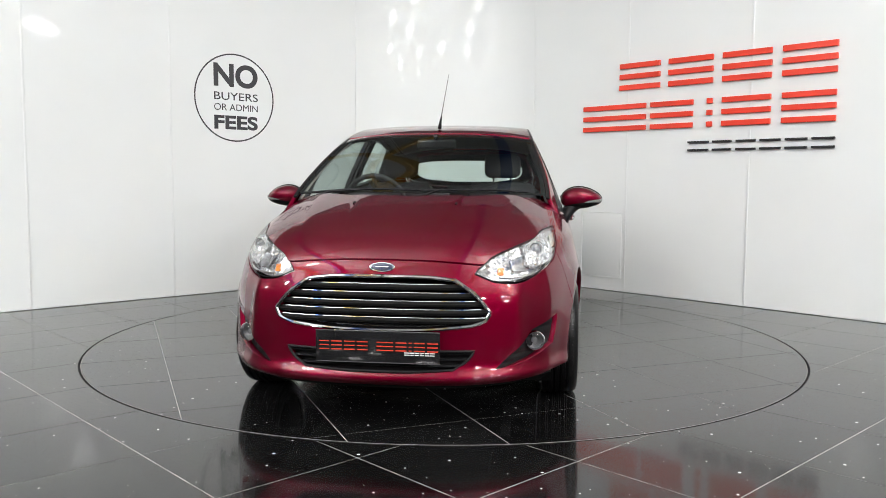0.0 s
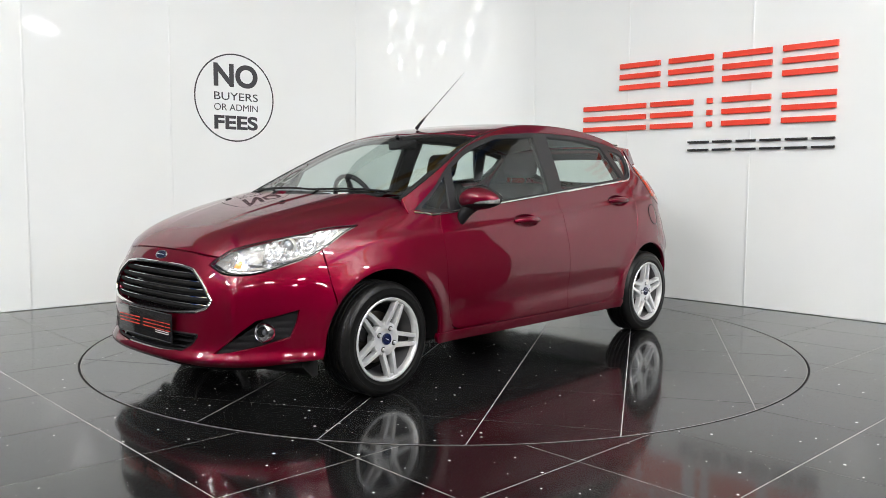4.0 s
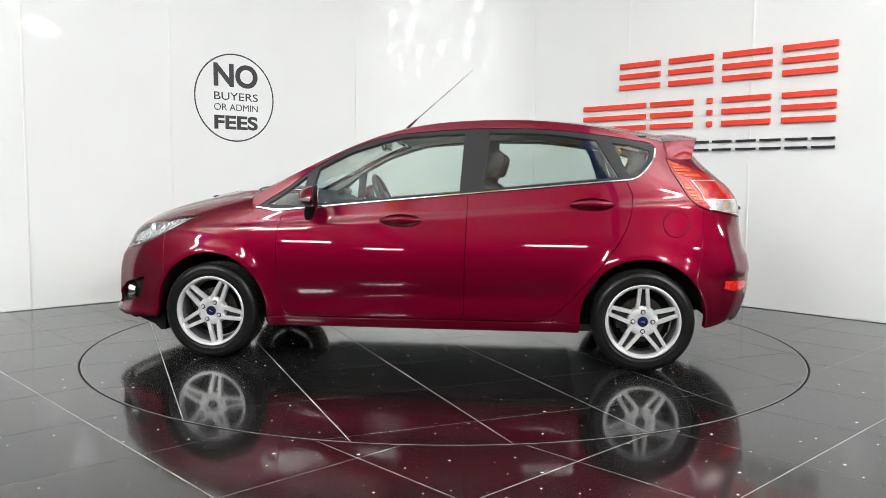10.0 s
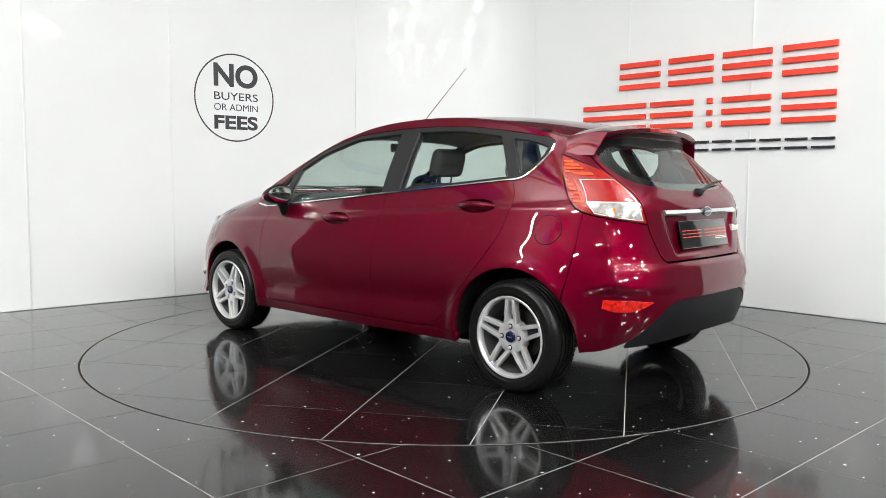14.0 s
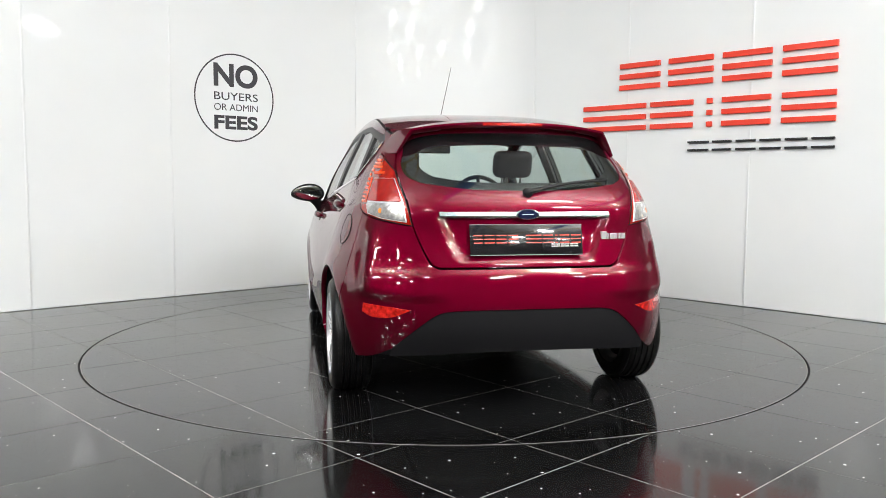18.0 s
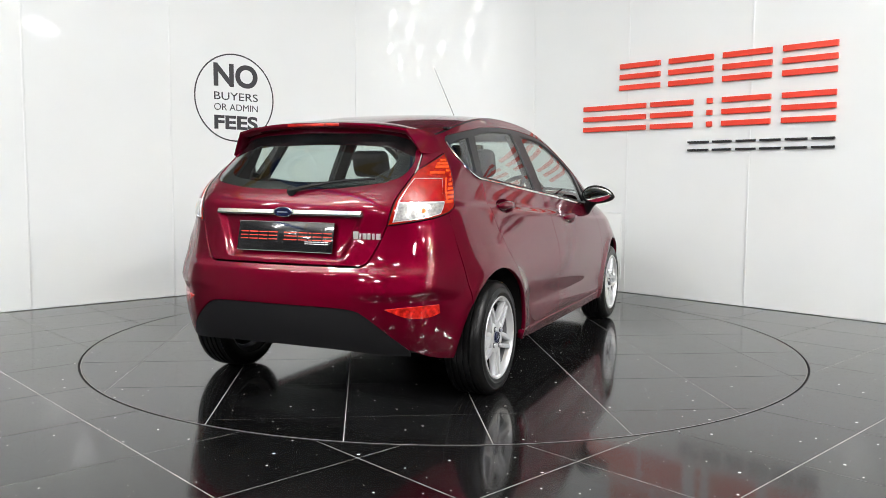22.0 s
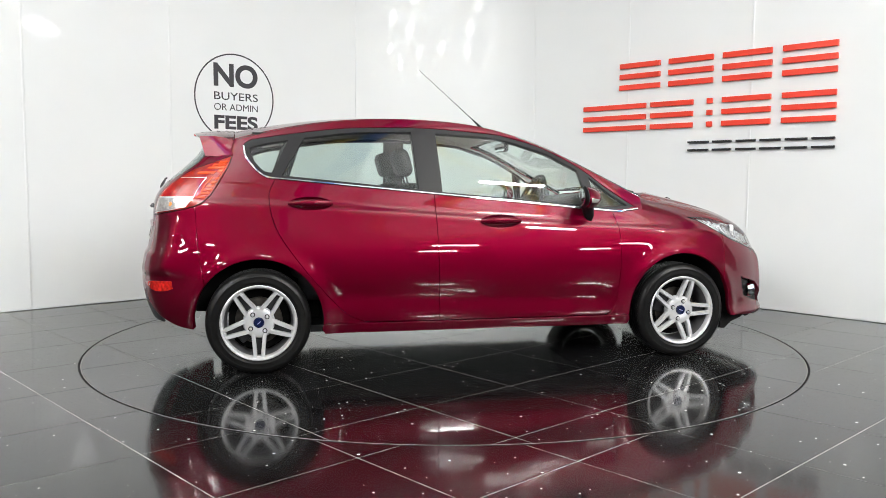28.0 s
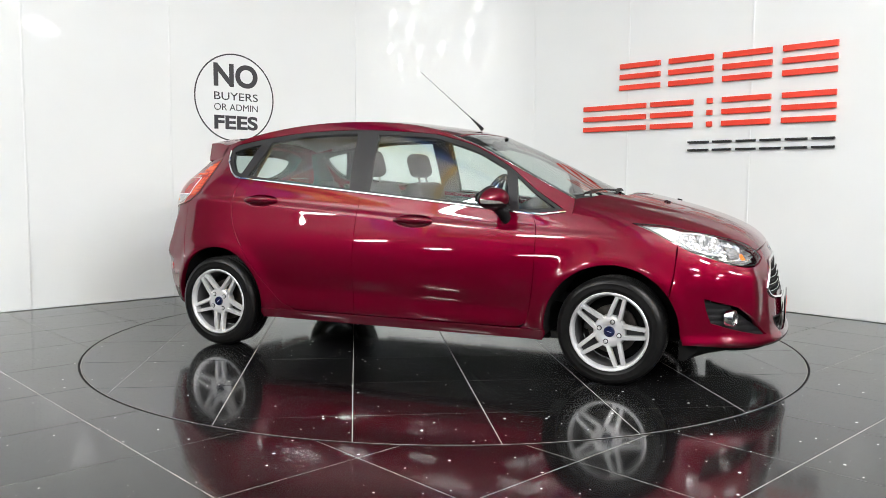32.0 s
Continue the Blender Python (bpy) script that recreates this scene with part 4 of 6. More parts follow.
def air_deflector(flip):
    """Black flap that hangs under the bumper before the front wheel."""
    sg = -1 if flip else 1
    bm = bmesh.new()
    rows = []
    for y, x0, x1 in ((0.46, 1.62, 1.90), (0.56, 1.60, 1.84), (0.66, 1.585, 1.75), (0.715, 1.58, 1.67)):
        rows.append([bm.verts.new((x, sg * y, z)) for x, z in ((x0, 0.245), (x0, 0.142 + 0.05 * max(0, y - 0.70)), (x0 + 0.03, 0.140 + 0.05 * max(0, y - 0.70)), (x1, 0.196), (x1, 0.245))])
    for A, B in zip(rows, rows[1:]):
        for k in range(5):
            bm.faces.new((A[k], A[(k + 1) % 5], B[(k + 1) % 5], B[k]))
    bm.faces.new(rows[0])
    bm.faces.new(rows[-1][::-1])
    part("air_deflector", bm, M_UNDER, bumper, "black plastic air deflector", smooth=30)


both(air_deflector)


def front_lights(flip):
    sg = -1 if flip else 1
    # fog lamp pocket
    o = shrink(fog_line, -0.006, np.array([1, 1]))

    def pocket(s, z):
        p = front(s, z)
        q = np.array(fy(0.50, 0.28))
        t = np.clip((s - q[0]) / 0.25, 0, 1)
        p[:, 0] -= 0.012 + 0.038 * np.clip(2.0 * t, 0, 1) + 0.0025 * np.clip(np.sin(z * 200), -0.3, 1)
        return p
    pk = sheet("fog_pocket", pocket, o, M_TRIM, bumper, flip_y=flip, out=(1, 0, 0), gap=0, thick=0.004, step=(0.012, 0.006), sc=(1, 1))
    s0, z0 = fy(0.640, 0.368)
    c = front(np.array([s0]), np.array([z0]))[0]
    bm = bmesh.new()
    m = Matrix.Translation((c[0] - 0.036, sg * (c[1] + 0.002), c[2])) @ Matrix.Rotation(sg * radians(14), 4, "Z") @ Matrix.Rotation(radians(-90), 4, "Z")
    lathe(bm, [(0.043, -0.02), (0.043, 0.018), (0.040, 0.022), (0.0375, 0.018), (0.036, 0.0)], 32, m)
    fog = part("fog_lamp", bm, M_CHROME, car, "round fog lamp with a chrome ring")
    bm = bmesh.new()
    lathe(bm, [(0.037, 0.008), (0.030, 0.014), (0.018, 0.018), (0.0005, 0.020)], 32, m)
    part("fog_lens", bm, M_LENS, fog)
    bm = bmesh.new()
    lathe(bm, [(0.036, 0.006), (0.026, -0.006), (0.014, -0.012), (0.013, 0.002), (0.0005, 0.004)], 32, m)
    part("fog_reflector", bm, M_BARREL, fog)
    # headlamp
    line = loop([fy(0.400, 0.664), fy(0.411, 0.681), fy(0.430, 0.699)], [fy(0.430, 0.699), fy(0.47, 0.733), fy(0.555, 0.769), fy(0.637, 0.801), fx(1.50, 0.827), fx(1.34, 0.839)],
                [fx(1.34, 0.839), fx(1.42, 0.810), fx(1.50, 0.770), fx(1.56, 0.740)], [fx(1.56, 0.740), fx(1.62, 0.709), fx(1.70, 0.681), fy(0.60, 0.633), fy(0.49, 0.631), fy(0.400, 0.664)])
    hs = dict(step=(0.02, 0.012), sc=(1.0, 1.6))

    def bucket(s, z):
        p = front(s, z)
        r = np.hypot((s - fy(0.56, 0.7)[0]) / 0.09, (z - 0.715) / 0.05)
        r2 = np.hypot((s - fy(0.45, 0.68)[0]) / 0.06, (z - 0.680) / 0.045)
        r3 = np.hypot((s - fx(1.60, 0.76)[0]) / 0.09, (z - 0.768) / 0.045)
        dip = 0.040 + 0.030 * np.clip(1 - r, 0, 1) + 0.025 * np.clip(1 - r2, 0, 1) + 0.028 * np.clip(1 - r3, 0, 1) + 0.0025 * np.sin(s * 190)
        p[:, 0] -= dip
        p[:, 1] -= 0.4 * dip * np.sign(p[:, 1])
        return p
    lamp = sheet("headlamp", bucket, line, M_SILVER, car, flip_y=flip, out=(1, 0.5, 0.2), gap=0.0, thick=0.004, label="clear headlamp with chrome reflectors and an amber indicator", **hs)
    lens = sheet("lens", front, line, M_LENS, lamp, flip_y=flip, out=(1, 0.5, 0.2), offset=0.001, gap=0.001, thick=0.03, rim=False, **hs)
    lens.visible_shadow = False
    rim_q = dense(line, 0.015, np.array([1, 1]))
    p = front(rim_q[:, 0], rim_q[:, 1])
    p[:, 0] -= 0.006
    p[:, 1] = (p[:, 1] - 0.004) * sg
    bm = bmesh.new()
    tube(bm, [tuple(v) for v in np.vstack([p, p[:2]])], 0.0026, 6, caps=False)
    part("lamp_rim", bm, M_TRIM, lamp)

    def piece(nm, pts, material, off, thick=0.006, step=(0.015, 0.012), lab="", surf=front):
        return sheet(nm, surf, np.array(pts), material, lamp, flip_y=flip, out=(1, 0.5, 0.2), offset=off, gap=0, thick=thick, step=step, label=lab)

    def crystal(s, z):
        p = front(s, z)
        d = 0.0035 * np.sin(s * 310 + 3 * np.sin(z * 150)) * np.sin(z * 420 + 2 * np.sin(s * 120)) + 0.002 * np.sin(s * 137 + z * 263)
        p[:, 0] += d
        p[:, 1] += 0.6 * d
        p[:, 2] += 0.4 * d
        return p
    piece("indicator", [(0.520, 0.668), (0.556, 0.665), (0.560, 0.696), (0.530, 0.700)], M_AMBER, -0.036, 0.010, lab="amber indicator lens")
    piece("side_light", [(0.598, 0.674), (0.664, 0.672), (0.660, 0.728), (0.650, 0.738), (0.585, 0.724), (0.590, 0.682)], M_CLEARBLOCK, -0.016, 0.010, lab="white side light block")
    piece("crystal_reflector", [(0.672, 0.684), (0.77, 0.690), (0.850, 0.718), (0.862, 0.745), (0.842, 0.780), (0.76, 0.782), (0.68, 0.762)], M_SILVER, -0.020, 0.004, (0.0075, 0.0075), "faceted chrome reflector", crystal)
    piece("rear_reflector", [(0.905, 0.757), (0.965, 0.768), (1.000, 0.802), (1.010, 0.826), (0.93, 0.812)], M_PALE, -0.012, 0.006, lab="pale rear reflector panel")
    piece("lower_reflector", [(0.905, 0.752), (0.90, 0.735), (0.955, 0.755)], M_SATIN, -0.012, 0.006)
    c = front(np.array([0.748]), np.array([0.750]))[0]
    m = Matrix.Translation((c[0] - 0.016, sg * (c[1] - 0.008), c[2])) @ Matrix.Rotation(sg * radians(25), 4, "Z") @ Matrix.Rotation(radians(-90), 4, "Z")
    bm = bmesh.new()
    lathe(bm, [(0.037, -0.012), (0.037, 0.006), (0.034, 0.010), (0.030, 0.006), (0.029, -0.004)], 32, m)
    part("projector_ring", bm, M_SATIN, lamp, "bright ring round the projector")
    bm = bmesh.new()
    lathe(bm, [(0.029, -0.006), (0.026, 0.004), (0.019, 0.011), (0.010, 0.015), (0.0005, 0.016)], 32, m)
    part("projector_lens", bm, M_PROJECTOR, lamp, "round grey glass projector lens")
    ring = smooth_line([(0.662, 0.765), (0.76, 0.788), (0.84, 0.786), (0.872, 0.750), (0.855, 0.716), (0.78, 0.690), (0.69, 0.678)], 8)
    for nm, rad, back, material in (("reflector_bezel", 0.0055, 0.012, M_SILVER),):
        p = front(ring[:, 0], ring[:, 1])
        p[:, 0] -= back
        p[:, 1] = (p[:, 1] - 0.4 * back) * sg
        bm = bmesh.new()
        tube(bm, [tuple(v) for v in p], rad, 8)
        part(nm, bm, material, lamp, "bright bezel round the main reflector")
    strip = smooth_line([(0.90, 0.722), (0.80, 0.676), (0.70, 0.652), (0.60, 0.645), (0.52, 0.645)], 8)
    p = front(strip[:, 0], strip[:, 1])
    p[:, 0] -= 0.014
    p[:, 1] = (p[:, 1] - 0.006) * sg
    bm = bmesh.new()
    tube(bm, [tuple(v) for v in p], 0.006, 8)
    part("day_light_strip", bm, M_WHITELENS, lamp, "clear daytime light strip")


both(front_lights)


# ---- roof, screen and pillars ----
xr0, xr1 = 0.285, -1.368
side_run = [(x, float(rail_y(x)) - 0.010) for x in np.linspace(xr1, xr0, 24)]
roof_line = loop(side_run, [side_run[-1], (0.315, 0.3), (0.325, 0.0), (0.315, -0.3), (xr0, -side_run[-1][1])], [(x, -y) for x, y in side_run[::-1]], [(xr1, -side_run[0][1]), (xr1 - 0.01, 0), side_run[0]])
sheet("roof", top, roof_line, M_PAINT, car, out=(0, 0, 1), step=(0.04, 0.04), thick=0.02)
ws_side = [(x, float(rail_y(x)) - 0.020) for x in np.linspace(0.305, 0.995, 14)]
ws_line = loop([(0.335, 0.0), (0.325, 0.3), ws_side[0]], ws_side, [ws_side[-1], (1.05, 0.42), (1.085, 0.0)], [(1.085, 0.0), (1.05, -0.42), (ws_side[-1][0], -ws_side[-1][1])], [(x, -y) for x, y in ws_side[::-1]], [(ws_side[0][0], -ws_side[0][1]), (0.325, -0.3), (0.335, 0.0)])
ws = sheet("windscreen", top, ws_line, M_SCREEN, car, out=(0.5, 0, 1), step=(0.04, 0.04), thick=0.006, offset=-0.002, rim=False, label="clear windscreen")
ws.visible_shadow = False
band_in = shrink(ws_line, 0.024, np.array([1, 1]))
sheet("screen_band", top, ws_line, M_GLOSSBLACK, ws, holes=[band_in], out=(0.5, 0, 1), step=(0.03, 0.03), offset=-0.006, gap=0.001, thick=0.002)


def pillar_trim(flip):
    run = [(x, float(rail_y(x)) - 0.002) for x in np.linspace(0.27, 1.02, 16)]
    run2 = [(x, float(rail_y(x)) - 0.020) for x in np.linspace(0.27, 1.02, 16)]
    sheet("pillar_trim", top, loop(run, [run[-1], run2[-1]], run2[::-1], [run2[0], run[0]]), M_GLOSSBLACK, car, flip_y=flip, out=(0, 0, 1), step=(0.03, 0.012), offset=0.001, gap=0.0005)
    run = [(x, float(rail_y(x)) - 0.001) for x in np.linspace(-1.36, 0.27, 30)]
    run2 = [(x, float(rail_y(x)) - 0.0105) for x in np.linspace(-1.36, 0.27, 30)]
    sheet("roof_ditch", top, loop(run, [run[-1], run2[-1]], run2[::-1], [run2[0], run[0]]), M_TRIM, car, flip_y=flip, out=(0, 0, 1), step=(0.03, 0.006), offset=-0.004, gap=0.0)
    # cover of the roof-bar fixing in the ditch
    sg = -1 if flip else 1
    for x in (-1.24,):
        p = top(np.array([x]), np.array([float(rail_y(x)) - 0.008]))[0]
        bm = bmesh.new()
        box(bm, (x - 0.03, sg * p[1] - 0.011, p[2] - 0.006), (x + 0.03, sg * p[1] + 0.009, p[2] + 0.005), 0.003, 2)
        part("fixing_cover", bm, M_TRIM, car, "small black roof fixing cover")


both(pillar_trim)
# scuttle between bonnet and screen


def scuttle(x, y):
    p = top(x, y)
    p[:, 2] = np.minimum(p[:, 2] - 0.012, 0.978 - 0.14 * y * y - 0.05 * (x - 1.08) - 0.010)
    return p


sheet("scuttle_panel", scuttle, loop([(0.97, 0.66), (1.06, 0.42), (1.085, 0.0)], [(1.085, 0.0), (1.06, -0.42), (0.97, -0.66)], [(0.97, -0.66), (1.03, -0.70), (1.17, -0.42), (1.25, 0.0), (1.17, 0.42), (1.03, 0.70), (0.97, 0.66)]), M_TRIM, car, out=(0, 0, 1), step=(0.03, 0.05))


def front_wiper(y0, y1, x0, x1):
    bm = bmesh.new()
    pts = []
    for i in range(9):
        t = i / 8
        x, y = x0 + (x1 - x0) * t, y0 + (y1 - y0) * t
        z = float(top(np.array([x]), np.array([y]))[0, 2]) + 0.009
        pts.append((x, y, z))
    tube(bm, pts, 0.006, 6)
    w = part("windscreen_wiper", bm, M_TRIM, car)
    bm = bmesh.new()
    q = pts[0]
    tube(bm, [(1.08, q[1] - 0.02, q[2] - 0.03), (q[0] + 0.012, q[1] + 0.08, q[2] + 0.004), pts[4]], [0.008, 0.007, 0.005], 6)
    part("wiper_arm", bm, M_TRIM, w)


front_wiper(-0.56, 0.05, 1.040, 1.082)
front_wiper(0.04, 0.58, 1.084, 1.022)

# ---- tail: bumper, tailgate, lamps ----
RS = dict(step=(0.025, 0.025))
GATE = [[ry(0, 0.672), ry(0.40, 0.672)], [ry(0.40, 0.672), ry(0.43, 0.69), ry(0.458, 0.735), ry(0.505, 0.85), ry(0.525, 0.95), ry(0.545, 1.03), ry(0.552, 1.10), ry(0.535, 1.18), ry(0.515, 1.25)], [ry(0.515, 1.25), ry(0.48, 1.285), ry(0.30, 1.30), ry(0, 1.305)]]
gate_line = half_ring(GATE)
WIN = [[ry(0, 1.012), ry(0.25, 1.018), ry(0.46, 1.045)], [ry(0.46, 1.045), ry(0.515, 1.075), ry(0.530, 1.13), ry(0.515, 1.18)], [ry(0.515, 1.18), ry(0.49, 1.24), ry(0.35, 1.275), ry(0, 1.285)]]
win_line = half_ring(WIN)


WINC = [[ry(0, 1.050), ry(0.25, 1.056), ry(0.40, 1.078)], [ry(0.40, 1.078), ry(0.445, 1.11), ry(0.455, 1.15), ry(0.44, 1.19)], [ry(0.44, 1.19), ry(0.42, 1.205), ry(0.30, 1.222), ry(0, 1.23)]]
win_clear = half_ring(WINC)


def gate_surf(s, z):
    p = rear(s, z)
    soft = lambda v: np.clip(v, 0, 1)**2 * (3 - 2 * np.clip(v, 0, 1))
    dish = soft((0.920 - z) / 0.035) * soft((z - 0.685) / 0.04) * soft((0.325 + 0.42 * (z - 0.69) - np.abs(p[:, 1])) / 0.045)
    p[:, 0] += 0.018 * dish
    return p


tailgate = sheet("tailgate", gate_surf, gate_line, M_PAINT, car, holes=[win_line], out=(-1, 0, 0.2), thick=0.03, step=(0.02, 0.012))
rw = sheet("rear_window", rear, win_line, M_SCREEN, tailgate, out=(-1, 0, 0.3), offset=-0.004, gap=-0.004, rim=False, label="tinted rear window", **RS)
rw.visible_shadow = False
sheet("window_band", rear, win_line, M_GLOSSBLACK, tailgate, holes=[win_clear], out=(-1, 0, 0.3), offset=-0.008, gap=0, thick=0.002, **RS)
LB = [ry(0.508, 0.852), ry(0.60, 0.866), rx(-1.66, 0.884), rx(-1.575, 0.905)]
BL = [[ry(0, 0.666), ry(0.40, 0.666)], [ry(0.40, 0.666), ry(0.432, 0.684), ry(0.462, 0.733), ry(0.508, 0.852)], LB, [rx(*p) for p in SEAM_RB],
      [rx(AXR + ARCH_R * math.cos(radians(a)), HUBZ + ARCH_R * math.sin(radians(a))) for a in np.linspace(A_REAR, 186, 12)], [rx(-1.58, 0.246), rx(-1.70, 0.25), ry(0.60, 0.285), ry(0.3, 0.30), ry(0, 0.302)]]
VAL = [ry(0, 0.486), ry(0.25, 0.485), ry(0.36, 0.480), ry(0.42, 0.463), ry(0.485, 0.414), ry(0.548, 0.356), ry(0.600, 0.300)]
BLc = BL[:-1] + [[rx(-1.587, 0.240), (rx(-1.587, 0.240)[0] * 0.5 + VAL[-1][0] * 0.5, 0.255), VAL[-1]], VAL[::-1]]


def rear_bumper_surf(s, z):
    p = rear(s, z)
    shelf = (1 + np.tanh((0.655 - z) / 0.012)) / 2 * np.clip((z - 0.2) / 0.3, 0, 1)
    p[:, 0] -= 0.012 * shelf * np.clip((0.85 - np.abs(s)) / 0.3, 0, 1)
    # ledge over the reflectors, and a soft upright edge under the lamps
    a = np.abs(s)
    wing = np.clip((a - 0.38) / 0.12, 0, 1) * np.clip((0.90 - a) / 0.14, 0, 1)
    step = wing * 0.012 * (1 + np.tanh((z - 0.535) / 0.016)) / 2 * np.clip((0.70 - z) / 0.14, 0, 1)
    edge = 0.012 * np.exp(-((a - 0.74) / 0.045)**2) * np.clip((z - 0.53) / 0.05, 0, 1) * np.clip((0.86 - z) / 0.1, 0, 1)
    p[:, 0] -= step * 0.7 + edge
    p[:, 1] += (0.7 * step + 0.6 * edge) * np.sign(s)
    return p


rbump = sheet("rear_bumper", rear_bumper_surf, half_ring(BLc), M_PAINT, car, out=(-1, 0, 0), thick=0.03, step=(0.02, 0.009))
sheet("diffuser", rear, half_ring([VAL, [VAL[-1], ry(0.604, 0.268)], [ry(0.604, 0.268), ry(0.3, 0.288), ry(0, 0.293)]]), M_TRIM, rbump, out=(-1, 0, 0), offset=0.004, gap=0.001, label="black plastic lower valance", **RS)


def tail_lights(flip):
    line = loop([rx(-1.380, 1.183), rx(-1.45, 1.158), ry(0.560, 1.10)], [ry(0.560, 1.10), ry(0.552, 1.03), ry(0.532, 0.95), ry(0.512, 0.856)], [ry(0.512, 0.856), ry(0.60, 0.871), rx(-1.66, 0.889), rx(-1.575, 0.910)],
                [rx(-1.575, 0.910), rx(-1.53, 0.934), rx(-1.48, 0.988), rx(-1.42, 1.09), rx(-1.380, 1.183)])
    lamp = sheet("tail_lamp", rear, line, M_ORANGELENS, car, flip_y=flip, out=(-1, 0.6, 0.2), offset=0.002, gap=0.001, thick=0.03, step=(0.02, 0.02), label="red and clear tail lamp cluster")
    def piece(nm, pts, material, off, thick=0.005, lab="", step=(0.02, 0.02)):
        return sheet(nm, rear, np.array(pts), material, lamp, flip_y=flip, out=(-1, 0.6, 0.2), offset=off, gap=0.0, thick=thick, step=step, label=lab)
    piece("lamp_frame", [(0.545, 0.868), (0.574, 0.962), (0.616, 1.018), (0.650, 1.062), (0.827, 1.063), (0.841, 0.953), (0.803, 0.903), (0.70, 0.884)], M_SATIN, 0.0045, lab="bright frame inside the lamp")
    piece("stop_lens", [(0.582, 0.958), (0.622, 1.018), (0.654, 1.058), (0.823, 1.059), (0.837, 0.959)], M_STOPLENS, 0.0075, lab="plain red stop lens")
    piece("reversing_lens", [(0.553, 0.873), (0.580, 0.951), (0.836, 0.952), (0.800, 0.906), (0.70, 0.887)], M_WHITELENS, 0.0070, lab="clear reversing lens")
    piece("reversing_bulb", [(0.700, 0.908), (0.699, 0.924), (0.711, 0.929), (0.719, 0.918), (0.712, 0.906)], M_AMBER, 0.0085, 0.003, "dull amber bulb behind clear lens")
    for s0, s1, z in ((0.80, 0.885, 1.142), (0.78, 0.90, 1.126), (0.77, 0.905, 1.110), (0.74, 0.84, 1.082), (0.85, 0.915, 1.094), (0.88, 0.925, 1.074), (0.885, 0.930, 1.052), (0.88, 0.935, 1.030), (0.875, 0.940, 1.010), (0.868, 0.940, 0.990), (0.86, 0.940, 0.970), (0.85, 0.93, 0.950)):
        s1 = min(s1, span_at(line, z) - 0.010, span_at(line, z + 0.013) - 0.010)
        rib = np.array([(s0, z), (s1, z + 0.002), (s1, z + 0.013), (s0, z + 0.011)])
        piece("lamp_rib", rib, M_ORANGERIB, 0.0065, 0.005, step=(0.03, 0.03))
    piece("lamp_rib", [(0.852, 1.066), (0.862, 0.955), (0.870, 0.955), (0.860, 1.066)], M_ORANGERIB, 0.0055, 0.004)
    q = dense(line, 0.015, np.array([1, 1]))
    p = rear(q[:, 0], q[:, 1])
    p[:, 1] *= -1 if flip else 1
    bm = bmesh.new()
    tube(bm, [tuple(v) for v in np.vstack([p, p[:2]])], 0.0026, 6, caps=False)
    part("lamp_seal", bm, M_TRIM, lamp)
    pil = loop([rx(-1.378, 1.190), rx(-1.374, 1.285)], [rx(-1.374, 1.285), ry(0.50, 1.285)], [ry(0.50, 1.285), ry(0.522, 1.25), ry(0.540, 1.18), ry(0.560, 1.105)], [ry(0.560, 1.105), rx(-1.45, 1.163), rx(-1.378, 1.190)])
    sheet("tail_pillar", rear, pil, M_PAINT, car, flip_y=flip, out=(-1, 0.6, 0.3), gap=0.001, thick=0.02, step=(0.02, 0.02))
    # bumper reflector
    rl = loop([ry(0.525, 0.487), ry(0.62, 0.497), ry(0.715, 0.503)], [ry(0.715, 0.503), ry(0.718, 0.464)], [ry(0.718, 0.464), ry(0.68, 0.447), ry(0.61, 0.450), ry(0.525, 0.487)])
    sheet("rear_reflector", rear_bumper_surf, rl, M_REDLENS, rbump, flip_y=flip, out=(-1, 0.5, 0), offset=0.003, gap=0, thick=0.006, step=(0.02, 0.02), label="red bumper reflector")


both(tail_lights)

